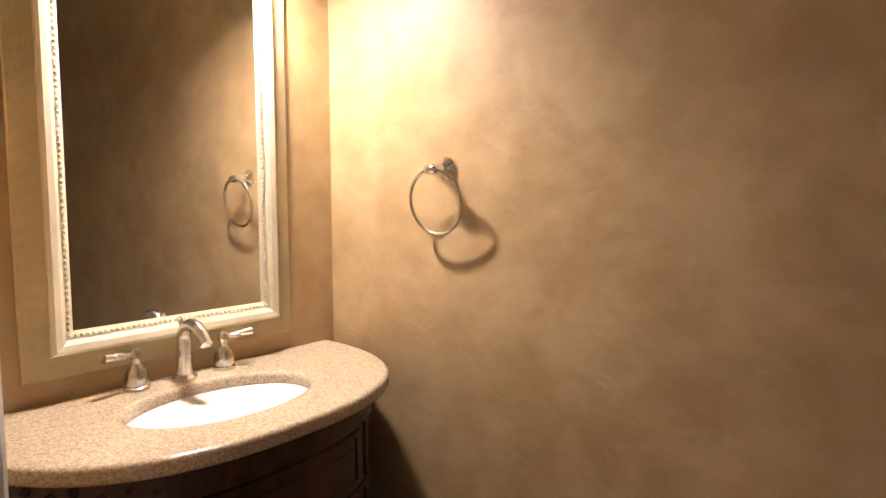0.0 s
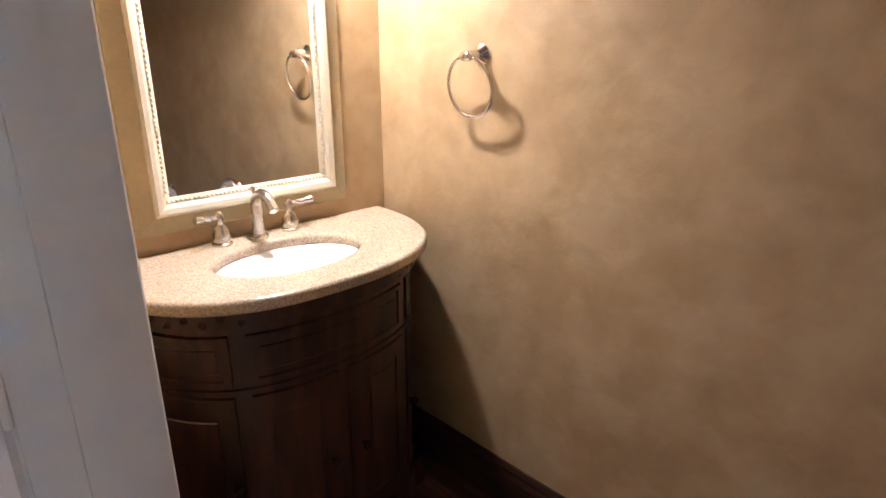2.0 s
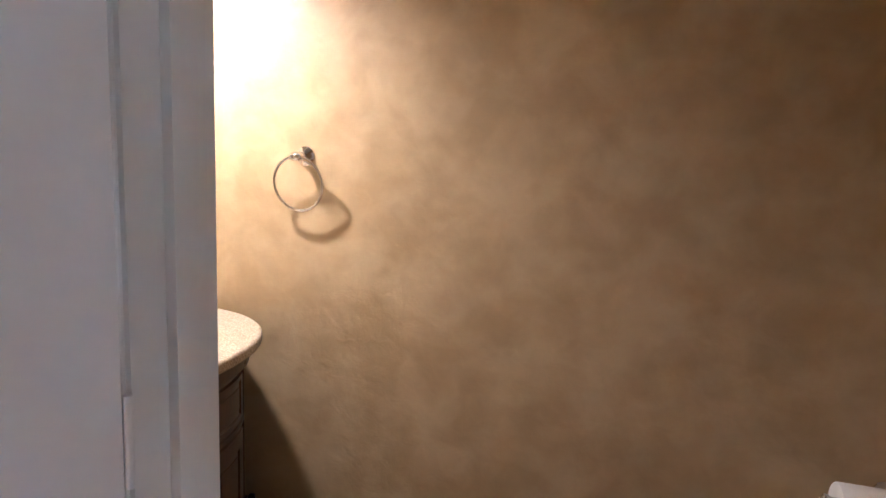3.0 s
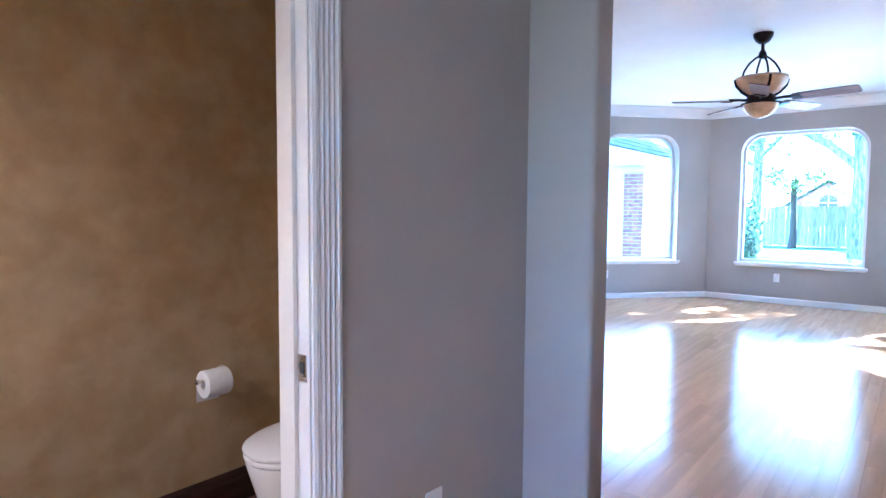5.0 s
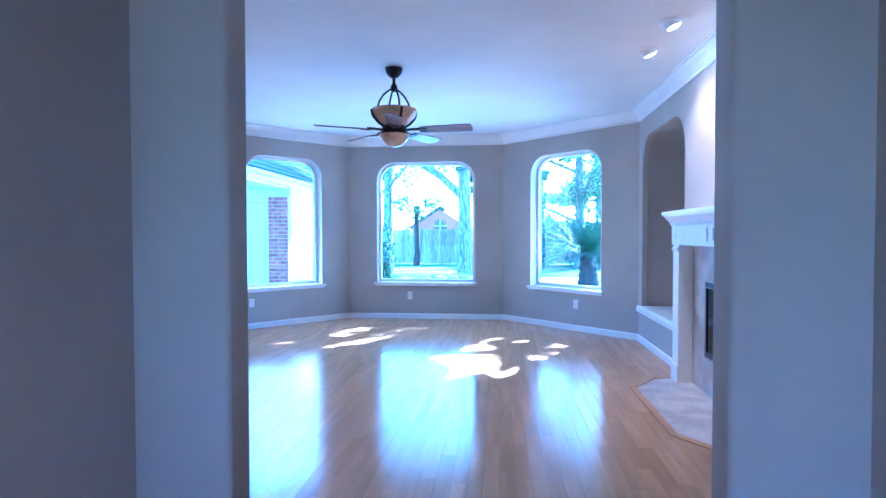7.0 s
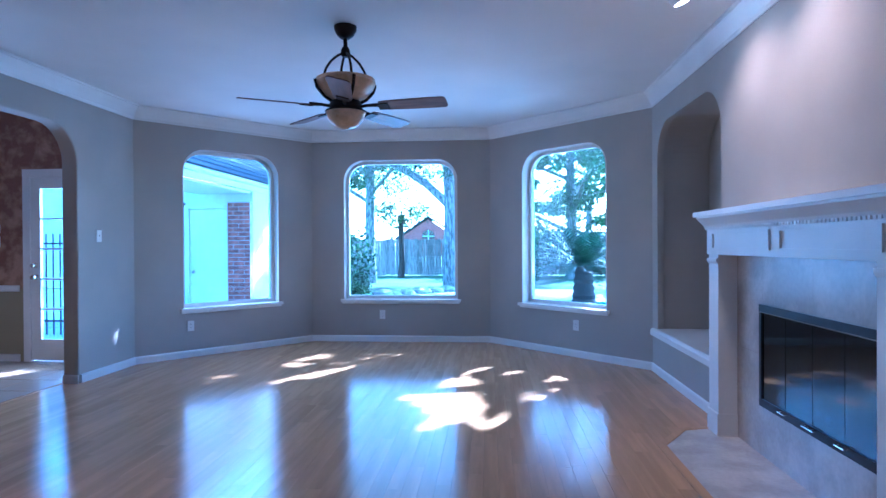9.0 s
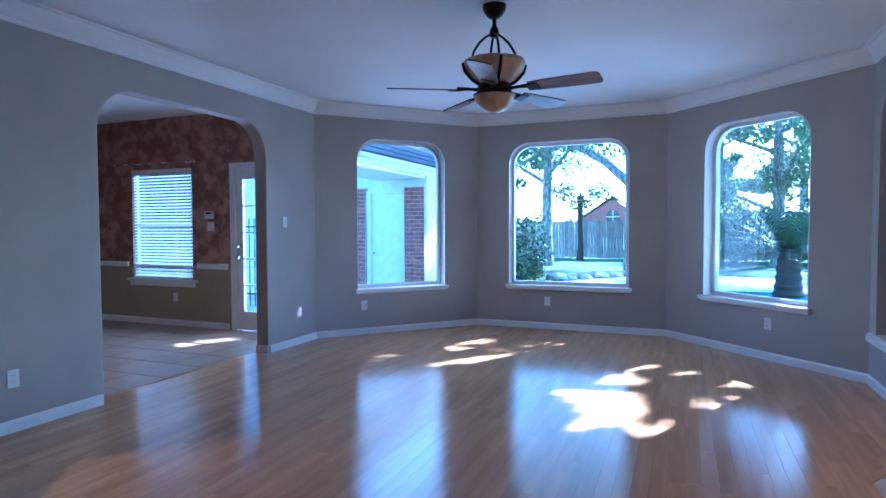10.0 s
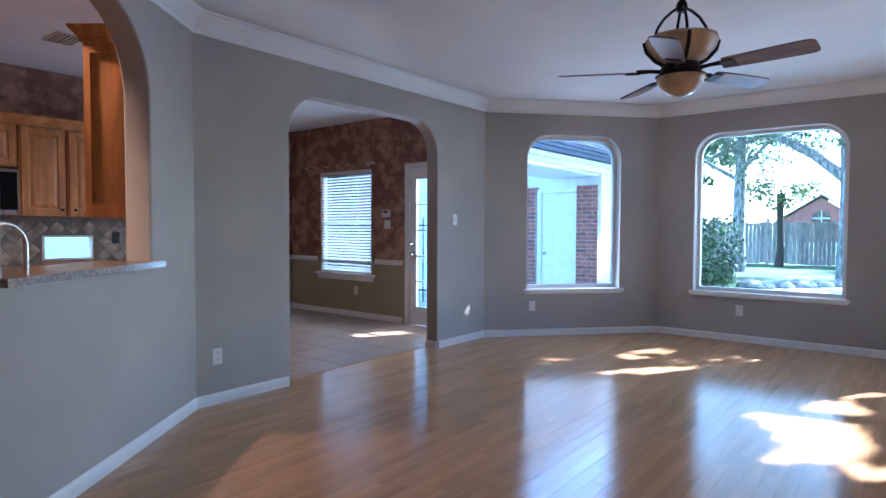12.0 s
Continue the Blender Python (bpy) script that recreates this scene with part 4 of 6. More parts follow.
# vanity light above the mirror
vl = thing("vanity_light", "nickel wall light with a shade above the mirror", "wall light", (VX - 0.13, PY0, 2.02))
part("back_plate", B(-0.06, 0.06, 0.001, 0.02, -0.05, 0.05), M_NICKEL, vl, bevel=0.006)
part("arm", tube(BM(), [(0, 0.02, 0), (0, 0.08, 0.01), (0, 0.10, -0.015)], 0.007, 8), M_NICKEL, vl, smooth=True)
part("shade", lathe(BM(), [(0.02, 0.0), (0.03, -0.01), (0.05, -0.09), (0.047, -0.09), (0.026, -0.01)], 20, Matrix.Translation((0, 0.10, -0.01))), M_ALABASTER, vl, smooth=True)
part("bulb", lathe(BM(), [(0.001, -0.085), (0.018, -0.075), (0.022, -0.055), (0.012, -0.02)], 14, Matrix.Translation((0, 0.10, -0.01))), M_BULB, vl, smooth=True)
lamp("vanity_lamp", "SPOT", (VX - 0.13, PY0 + 0.10, 2.02 - 0.115), (VX - 0.13, PY0 + 0.13, 0), 3.3, (1.0, 0.77, 0.545), 0.034, spot=175)

# ---- fireplace ----
fp = thing("fireplace", "white painted fireplace mantel with pale stone surround", "fireplace", (0, 0, 0))
FY0, FY1 = 1.73, 3.62
XM = XR - 0.015
for q in ((FY0 + 0.161, 2.0185, 0.001, 0.60), (FY0 + 0.161, 2.0185, 0.602, 1.189), (3.1115, FY1 - 0.161, 0.001, 0.60), (3.1115, FY1 - 0.161, 0.602, 1.189),
          (2.0205, 2.564, 0.881, 1.189), (2.566, 3.1095, 0.881, 1.189), (2.0205, 2.564, 0.001, 0.319), (2.566, 3.1095, 0.001, 0.319)):
    part("stone_slab", B(XM - 0.001, XM + 0.0125, *q), M_MARBLE, fp, bevel=0.0015)
for y0, y1 in ((FY0, FY0 + 0.16), (FY1 - 0.16, FY1)):
    lg = part("leg", B(1.725, XR - 0.001, y0, y1, 0.004, 1.19), M_TRIM, fp, bevel=0.004)
    part("plinth_block", B(1.715, XR - 0.002, y0 - 0.008, y1 + 0.008, 0.003, 0.15), M_TRIM, lg, bevel=0.004)
    part("capital", sweep(BM(), [(1.725, y1 + 0.001, 1.13), (1.725, y0 - 0.001, 1.13)], [(0, 0), (-0.008, 0.006), (-0.014, 0.02), (-0.014, 0.035), (0, 0.035)]), M_TRIM, lg)
part("frieze", B(1.715, XR - 0.001, FY0 - 0.01, FY1 + 0.01, 1.19, 1.37), M_TRIM, fp, bevel=0.003)
for a, b in ((FY0 + 0.10, 2.62), (2.73, FY1 - 0.10)):
    bm = BM()
    for q in ((a, b, 1.225, 1.235), (a, b, 1.325, 1.335), (a, a + 0.01, 1.235, 1.325), (b - 0.01, b, 1.235, 1.325)):
        box(bm, 1.705, 1.7155, *q)
    part("frieze_panel", bm, M_TRIM, fp, bevel=0.003)
bm = BM()
sweep(bm, [(XR - 0.002, FY1 + 0.012, 1.365), (1.715, FY1 + 0.012, 1.365), (1.715, FY0 - 0.012, 1.365), (XR - 0.002, FY0 - 0.012, 1.365)], [(0, 0), (-0.010, 0), (-0.016, 0.018), (-0.045, 0.055), (-0.052, 0.065), (-0.052, 0.078), (0, 0.078)])
part("bed_mould", bm, M_TRIM, fp)
dent = None
for i in range(62):
    y = FY0 + 0.01 + i * (FY1 - FY0 - 0.02) / 61
    if dent is None:
        dent = part("dentil", B(1.698, 1.716, -0.009, 0.009, 1.352, 1.368), M_TRIM, fp)
        dent.location.y = y
    else:
        o = dent.copy()
        scene.collection.objects.link(o)
        o.location.y = y
part("shelf", B(1.648, XR - 0.001, FY0 - 0.09, FY1 + 0.09, 1.443, 1.475), M_TRIM, fp, bevel=0.009)
# fire screen doors
fs = part("fire_screen", B(XM - 0.012, XM + 0.004, 2.0, 3.13, 0.855, 0.90), M_BLACK, fp, "black metal framed glass fire doors", bevel=0.003)
for q in ((2.0, 3.13, 0.30, 0.345), (2.0, 2.03, 0.345, 0.855), (3.10, 3.13, 0.345, 0.855)):
    part("frame_bar", B(XM - 0.011, XM + 0.004, *q), M_BLACK, fs, bevel=0.003)
for k in range(4):
    y0 = 2.03 + k * 0.2675
    part("glass_door", B(XM - 0.003, XM + 0.002, y0 + 0.002, y0 + 0.2655, 0.345, 0.855), M_FIREGLASS, fs)
for y in (2.55, 2.58, 2.297, 2.83):
    part("handle", tube(BM(), [(XM - 0.012, y - 0.035, 0.335), (XM - 0.030, y - 0.035, 0.333), (XM - 0.030, y + 0.035, 0.333), (XM - 0.012, y + 0.035, 0.335)], 0.004, 8), M_CHROME, fs)
part("silver_line", B(XM - 0.0135, XM - 0.0115, 2.01, 3.12, 0.853, 0.859), M_CHROME, fs)
part("firebox", box(box(box(box(box(BM(), XR + 0.062, XR + 0.40, 1.96, 2.0, 0.28, 0.92), XR + 0.062, XR + 0.40, 3.13, 3.17, 0.28, 0.92), XR + 0.40, XR + 0.44, 1.96, 3.17, 0.28, 0.92), XR + 0.062, XR + 0.40, 2.0, 3.13, 0.90, 0.92), XR + 0.062, XR + 0.40, 2.0, 3.13, 0.28, 0.30), M_BLACK, fp)
# flush stone hearth with a wooden border
HP = [(XR, FY1), (1.75, FY1), (1.55, 3.56), (1.33, 3.24), (1.33, 2.11), (1.55, 1.79), (1.75, FY0), (XR, FY0)]
tagged(plate("hearth", HP[::-1], 0.0, 0.006, M_MARBLE, "pale stone tile hearth flush with the floor", "hearth"), kind="structure")
hb = thing("hearth_border", "brown oak border strip round the stone hearth", "hearth border")
part("strip", sweep(BM(), [(x, y, 0.0) for x, y in HP[1:7]], [(0.0, 0), (0.0, 0.012), (-0.05, 0.010), (-0.05, 0)]), M_OAK, hb)

# ---- ceiling fan ----
FX, FY = -0.74, 3.485
fan = thing("ceiling_fan", "bronze ceiling fan with amber glass bowls, walnut blades", "ceiling fan", (FX, FY, H - 2.74))
part("canopy", lathe(BM(), [(0.03, 2.655), (0.055, 2.675), (0.075, 2.71), (0.078, 2.739)], 28), M_BRONZE, fan, smooth=True)
part("down_rod", tube(BM(), [(0, 0, 2.66), (0, 0, 2.56)], 0.014, 12), M_BRONZE, fan, smooth=True)
part("yoke", lathe(BM(), [(0.018, 2.60), (0.03, 2.58), (0.034, 2.545), (0.02, 2.53)], 18), M_BRONZE, fan, smooth=True)
for k in range(4):
    a = k * math.pi / 2 + 0.5
    ca, sa = math.cos(a), math.sin(a)
    part("scroll_arm", tube(BM(), [(ca * r, sa * r, z) for r, z in ((0.02, 2.555), (0.055, 2.535), (0.10, 2.495), (0.135, 2.44), (0.150, 2.39), (0.155, 2.36))], 0.0085, 8), M_BRONZE, fan, smooth=True)
part("upper_bowl", lathe(BM(), [(0.205, 2.355), (0.200, 2.375), (0.19, 2.372), (0.205, 2.35), (0.19, 2.31), (0.14, 2.255), (0.085, 2.225)], 40), M_ALABASTER, fan, "amber alabaster glass upper bowl", smooth=True)
for k in range(4):
    a = k * math.pi / 2 + 0.5
    ca, sa = math.cos(a), math.sin(a)
    part("strap", tube(BM(), [(ca * r, sa * r, z) for r, z in ((0.158, 2.372), (0.212, 2.352), (0.197, 2.305), (0.148, 2.250), (0.09, 2.215))], 0.011, 8), M_BRONZE, fan, smooth=True)
part("motor_housing", lathe(BM(), [(0.05, 2.235), (0.10, 2.225), (0.115, 2.20), (0.115, 2.175), (0.095, 2.155), (0.06, 2.145)], 32), M_BRONZE, fan, smooth=True)
part("lower_bowl", lathe(BM(), [(0.135, 2.150), (0.135, 2.142), (0.120, 2.10), (0.075, 2.055), (0.02, 2.038), (0.001, 2.036)], 36), M_ALABASTER, fan, "amber alabaster glass lower bowl", smooth=True)
part("bowl_ring", lathe(BM(), [(0.12, 2.148), (0.14, 2.150), (0.142, 2.158), (0.12, 2.162)], 32), M_BRONZE, fan, smooth=True)
bl_me = None
for k in range(5):
    a = radians(-8 + 72 * k)
    if bl_me is None:
        bm = BM()
        rows = [(0.25, 0.055), (0.30, 0.062), (0.45, 0.068), (0.62, 0.072), (0.69, 0.070), (0.705, 0.058), (0.71, 0.04)]
        up, lo = [], []
        for r, w in rows:
            up.append([bm.verts.new((r, -w, 0.004)), bm.verts.new((r, w, 0.004))])
            lo.append([bm.verts.new((r, -w, -0.004)), bm.verts.new((r, w, -0.004))])
        for i in range(len(rows) - 1):
            bm.faces.new((up[i][0], up[i + 1][0], up[i + 1][1], up[i][1]))
            bm.faces.new((lo[i][0], lo[i][1], lo[i + 1][1], lo[i + 1][0]))
            bm.faces.new((up[i][0], lo[i][0], lo[i + 1][0], up[i + 1][0]))
            bm.faces.new((up[i][1], up[i + 1][1], lo[i + 1][1], lo[i][1]))
        bm.faces.new((up[0][0], up[0][1], lo[0][1], lo[0][0]))
        bm.faces.new((up[-1][0], lo[-1][0], lo[-1][1], up[-1][1]))
        blade = part("blade", bm, M_BLADE, fan, "walnut brown fan blade")
        bl_me = blade.data
        bmi = BM()
        tube(bmi, [(0.09, 0, 0), (0.17, 0, 0.006), (0.25, 0, 0.004)], [0.012, 0.011, 0.014], 8)
        box(bmi, 0.235, 0.31, -0.042, 0.042, -0.011, -0.0045)
        iron = part("blade_iron", bmi, M_BRONZE, fan)
    else:
        blade = new("blade", bl_me)
        blade.parent = fan
        blade["label"] = "walnut brown fan blade"
        iron = new("blade_iron", iron.data)
        iron.parent = fan
    blade.matrix_basis = Matrix.Translation((0, 0, 2.185)) @ Matrix.Rotation(a, 4, "Z") @ Matrix.Rotation(radians(-13), 4, "X")
    iron.matrix_basis = Matrix.Translation((0, 0, 2.185)) @ Matrix.Rotation(a, 4, "Z") @ Matrix.Rotation(radians(-13), 4, "X")

# ---- recessed eyeball lights ----


def eyeball(x, y, energy, aim, grp, spread=150):
    e = thing("recessed_light", "white recessed eyeball ceiling light, switched on", "ceiling light", (x, y, H), group=grp)
    part("trim_ring", lathe(BM(), [(0.070, -0.002), (0.092, -0.001), (0.095, -0.006), (0.088, -0.012), (0.068, -0.014), (0.066, -0.004)], 28), M_TRIM, e, smooth=True)
    m = Matrix.Translation((0, 0, -0.004)) @ (Vector(aim) - Vector((x, y, H))).to_track_quat("-Z", "Y").to_matrix().to_4x4()
    part("eyeball", lathe(BM(), [(0.001, -0.001), (0.062, -0.001), (0.064, -0.022), (0.048, -0.045), (0.044, -0.046), (0.044, -0.030)], 24, m), M_TRIM, e, smooth=True)
    part("bulb", lathe(BM(), [(0.044, -0.034), (0.03, -0.041), (0.001, -0.043)], 20, m), M_SPOT, e, smooth=True)
    p = Vector((x, y, H)) + (Vector(aim) - Vector((x, y, H))).normalized() * 0.075
    lamp("eyeball_lamp", "SPOT", p, aim, energy, (1.0, 0.58, 0.32), 0.03, spot=spread)


eyeball(1.39, 2.53, 2.5, (1.86, 2.45, 1.55), "eyeball lights over the mantel", 110)
eyeball(1.39, 3.17, 2.5, (1.86, 3.2, 1.55), "eyeball lights over the mantel", 110)
# unseen can light, added as warm fill for the hall walls
eyeball(0.16, -3.2, 3.0, (0.16, -3.4, 0.0), "hall can light")


# ---- outlets, switches, alarm keypad ----
def wall_plate(m, name, label, cat, w=0.072, h=0.115, kind="outlet", grp="wall outlets"):
    t = thing(name, label, cat, group=grp)
    t.matrix_basis = m
    part("cover", B(-w / 2, w / 2, 0.0005, 0.007, -h / 2, h / 2), M_PLASTIC, t, bevel=0.002)
    if kind == "outlet":
        for dz in (-0.02, 0.02):
            r = part("receptacle", B(-0.016, 0.016, 0.0072, 0.0095, dz - 0.013, dz + 0.013), M_PLASTIC, t, bevel=0.001)
            for dx in (-0.006, 0.006):
                part("slot", B(dx - 0.0012, dx + 0.0012, 0.0096, 0.0102, dz - 0.004, dz + 0.006), M_HOLE, r)
    else:
        part("toggle", B(-0.005, 0.005, 0.007, 0.018, -0.004, 0.014), M_PLASTIC, t, bevel=0.0015)
    return t


wall_plate(at_wall(C2, C1, 1.41, 0.355), "outlet", "white duplex wall outlet under the window", "outlet")
wall_plate(at_wall(C1, C0, 1.58, 0.355), "outlet", "white duplex wall outlet under the window", "outlet")
wall_plate(at_wall(C3, C2, 0.93, 0.355), "outlet", "white duplex wall outlet under the window", "outlet")
wall_plate(at_wall(C0, B0, 5.50 - 2.13, 0.345), "outlet", "white duplex wall outlet beside the arch", "outlet")
wall_plate(at_wall(C0, B0, 5.50 - 4.93, 1.365), "light_switch", "white toggle light switch beside the arch", "light switch", kind="switch", grp="switches")
wall_plate(at_wall((-3.7, YB - 0.003), (XB, YB - 0.003), 2.13, 0.38), "outlet", "white duplex wall outlet under the blind", "outlet")
wall_plate(at_wall((XH, YO - 0.13), (XH, -4.6), 0.52, 0.36), "outlet", "white duplex wall outlet in the hall", "outlet")
ky = thing("alarm_keypad", "white alarm keypad on mottled wallpaper beside the door", "keypad")
ky.matrix_basis = at_wall((-3.7, YB), (XB, YB), 1.52, 1.43)
part("housing", B(-0.065, 0.065, 0.0005, 0.028, -0.01, 0.085), M_PLASTIC, ky, bevel=0.006)
part("display", B(-0.045, 0.045, 0.0282, 0.0295, 0.045, 0.072), M_HOLE, ky)
ks = thing("light_switch", "white double light switch below the keypad", "light switch", group="switches")
ks.matrix_basis = at_wall((-3.7, YB), (XB, YB), 1.51, 1.32)
part("cover", B(-0.056, 0.056, 0.0005, 0.007, -0.058, 0.058), M_PLASTIC, ks, bevel=0.002)
for dx in (-0.023, 0.023):
    part("toggle", B(dx - 0.005, dx + 0.005, 0.007, 0.018, -0.004, 0.014), M_PLASTIC, ks)

# ---- kitchen seen through the pass-through ----
KB = basis(B0, PE)


def kpose(u, off, z=0.0):
    return KB @ Matrix.Translation((u, off, z))


lg = thing("pass_ledge", "tan granite ledge with rounded edge on the pass-through", "countertop")
lg.matrix_basis = kpose(0, 0)
part("slab", B(0.53, 1.81, -0.36, 0.055, 1.040, 1.075), M_LEDGE, lg, bevel=0.012, smooth=True)


def cabinet_door(u0, u1, z0, z1, y, parent, knob=None):
    bm = BM()
    box(bm, u0, u1, y - 0.02, y, z0, z1)
    d = part("door", bm, M_MAPLE, parent, bevel=0.003)
    bm = BM()
    s = 0.055
    rg = []
    for k, dy in ((s, 0.001), (s + 0.006, -0.008), (s + 0.014, -0.008), (s + 0.04, 0.0)):
        rg.append([bm.verts.new(p) for p in ((u0 + k, y + dy, z0 + k), (u1 - k, y + dy, z0 + k), (u1 - k, y + dy, z1 - k), (u0 + k, y + dy, z1 - k))])
    for a, b in zip(rg, rg[1:]):
        for i in range(4):
            bm.faces.new((a[i], a[(i + 1) % 4], b[(i + 1) % 4], b[i]))
    bm.faces.new(rg[-1])
    bmesh.ops.translate(bm, verts=bm.verts[:], vec=(0, 0.010, 0))
    bmesh.ops.recalc_face_normals(bm, faces=bm.faces[:])
    part("panel", bm, M_MAPLE, d)
    bm = BM()
    for q in ((u0, u0 + s, z0, z1), (u1 - s, u1, z0, z1), (u0 + s, u1 - s, z0, z0 + s), (u0 + s, u1 - s, z1 - s, z1)):
        box(bm, q[0], q[1], y, y + 0.011, q[2], q[3])
    part("rail", bm, M_MAPLE, d, bevel=0.002)
    if knob:
        part("knob", lathe(BM(), [(0.005, 0), (0.005, 0.012), (0.013, 0.018), (0.013, 0.026), (0.004, 0.03)], 12, Matrix.Translation((knob, y + 0.011, z0 + 0.05)) @ Matrix.Rotation(-math.pi / 2, 4, "X")), M_BRONZE, d, smooth=True)
    return d


KW = basis((-6.15, 3.2), (-6.15, -0.6))
for i, (u0, u1) in enumerate(((0.03, 0.44), (0.45, 0.84), (0.85, 1.24), (1.25, 1.62), (1.63, 2.31))):
    cb = thing("wall_cabinet", "honey maple wall cabinet with raised panel door", "cabinet", group="kitchen wall cabinets")
    cb.matrix_basis = KW
    z0 = 1.37 if i < 4 else 1.80
    part("body", B(u0, u1, 0.001, 0.31, z0, 2.19), M_MAPLE, cb)
    cabinet_door(u0 + 0.012, u1 - 0.012, z0 + 0.012, 2.165, 0.330, cb, u0 + 0.05 if i % 2 else u1 - 0.05)
cr = thing("cabinet_crown", "honey maple crown along the wall cabinets", "cabinet crown")
cr.matrix_basis = KW
part("moulding", sweep(BM(), [(0.02, 0.33, 2.175), (2.34, 0.33, 2.175)], [(0, 0), (0, 0.09), (0.06, 0.09), (0.055, 0.075), (0.02, 0.035), (0.012, 0)]), M_MAPLE, cr)
mw = thing("microwave", "stainless and black over-range microwave", "microwave")
mw.matrix_basis = KW
part("body", B(1.64, 2.30, 0.001, 0.38, 1.38, 1.78), M_STEEL, mw, bevel=0.005)
part("door_glass", B(1.655, 2.16, 0.381, 0.39, 1.42, 1.75), M_FIREGLASS, mw)
part("handle", tube(BM(), [(2.20, 0.38, 1.45), (2.20, 0.42, 1.47), (2.20, 0.42, 1.70), (2.20, 0.38, 1.72)], 0.008, 8), M_STEEL, mw)
kb = thing("base_cabinet", "honey maple base cabinet run under the kitchen counter", "cabinet")
kb.matrix_basis = KW
part("body", B(0.03, 3.5, 0.001, 0.58, 0.10, 0.87), M_MAPLE, kb)
for i in range(7):
    cabinet_door(0.05 + i * 0.49, 0.52 + i * 0.49, 0.13, 0.84, 0.60, kb)
kc = thing("kitchen_counter", "tan granite kitchen counter", "countertop")
kc.matrix_basis = KW
part("slab", B(0.02, 3.6, 0.001, 0.63, 0.872, 0.91), M_GRANITE, kc, bevel=0.008)
# diagonal tile splash, pieces round the low window
sp = thing("backsplash", "tumbled beige diamond tile backsplash", "backsplash", kind="structure")
sp.matrix_basis = KW
tile = BM()
box(tile, -0.047, 0.047, 0.0, 0.008, -0.047, 0.047)
bmesh.ops.rotate(tile, verts=tile.verts[:], cent=(0, 0, 0), matrix=Matrix.Rotation(math.pi / 4, 3, "Y"))
tme = bpy.data.meshes.new("tile")
tile.to_mesh(tme)
tile.free()
tme.materials.append(M_SPLASH)
st_ = 0.10 * math.sqrt(2)
part("grout_bed", box(box(box(BM(), 0.03, 0.909, 0.0005, 0.003, 0.912, 1.369), 1.361, 2.6, 0.0005, 0.003, 0.912, 1.369), 0.909, 1.361, 0.0005, 0.003, 1.191, 1.369), M_GROUT, sp)
for i in range(18):
    for j in range(6):
        u, z = 0.10 + i * st_ / 1 + (st_ / 2 if j % 2 else 0), 0.98 + j * st_ / 2
        if u > 2.55 or z > 1.31 or (0.845 < u < 1.425 and z < 1.255):
            continue
        o = new("tile", tme)
        o.parent = sp
        o.location = (u, 0.003, z)
kwn = thing("window_5", "low white window in the kitchen backsplash", "window", kind="structure")
kwn.matrix_basis = KW
bm = BM()
for q in ((0.91, 0.93, 0.95, 1.19), (1.34, 1.36, 0.95, 1.19), (0.93, 1.34, 0.95, 0.968), (0.93, 1.34, 1.172, 1.19)):
    box(bm, q[0], q[1], -0.07, 0.004, q[2], q[3])
part("window_frame", bm, M_TRIM, kwn)
pn = part("pane", B(0.93, 1.34, -0.05, -0.045, 0.968, 1.172), M_GLASS, kwn)
pn.visible_shadow = False
ko = thing("outlet", "black outlet on the tiled backsplash", "outlet", group="wall outlets")
ko.matrix_basis = KW @ Matrix.Translation((0.70, 0.011, 1.16))
part("cover", B(-0.036, 0.036, 0.0, 0.006, -0.058, 0.058), M_HOLE, ko, bevel=0.002)
# tall end cabinet fixed to the back of the angled wall
ec = thing("end_cabinet", "tall honey maple wall cabinet beside the pass-through", "cabinet")
ec.matrix_basis = kpose(0, 0)
part("body", B(0.08, 0.565, -0.40, -0.165, 1.36, 2.37), M_MAPLE, ec)
part("end_panel", box(box(box(box(BM(), 0.566, 0.578, -0.40, -0.36, 1.36, 2.37), 0.566, 0.578, -0.205, -0.166, 1.36, 2.37), 0.566, 0.578, -0.36, -0.205, 1.36, 1.42), 0.566, 0.578, -0.36, -0.205, 2.31, 2.37), M_MAPLE, ec, bevel=0.002)
part("crown", sweep(BM(), [(0.578, -0.165, 2.37), (0.578, -0.402, 2.37), (0.08, -0.402, 2.37)], [(0, 0), (0.012, 0.0), (0.02, 0.03), (0.055, 0.075), (0.06, 0.09), (0, 0.09)]), M_MAPLE, ec)
part("bottom_rail", B(0.08, 0.585, -0.405, -0.163, 1.335, 1.36), M_MAPLE, ec)
# sink counter below the ledge, and tall faucet
sc = thing("sink_counter", "tan granite sink counter behind the angled wall", "countertop")
sc.matrix_basis = kpose(0, 0)
part("slab", B(0.10, 2.4, -0.80, -0.165, 0.872, 0.91), M_GRANITE, sc, bevel=0.008)
part("cabinet", B(0.12, 2.38, -0.77, -0.165, 0.01, 0.871), M_MAPLE, sc)
kf = thing("kitchen_faucet", "tall brushed steel gooseneck kitchen faucet", "faucet")
kf.matrix_basis = kpose(1.22, -0.30, 0.911)
part("base", lathe(BM(), [(0.027, 0), (0.027, 0.01), (0.018, 0.03), (0.014, 0.06)], 18), M_STEEL, kf, smooth=True)
part("spout", tube(BM(), [(0, 0, 0.05), (0, 0, 0.28)] + [(0.10 - 0.10 * math.cos(a), -0.03 * (1 - math.cos(a)), 0.28 + 0.10 * math.sin(a)) for a in [math.pi * i / 12 for i in range(1, 13)]] + [(0.20, -0.06, 0.20)], 0.012, 12), M_STEEL, kf, smooth=True)
kd = thing("soap_dispenser", "brushed steel soap dispenser beside the faucet", "dispenser")
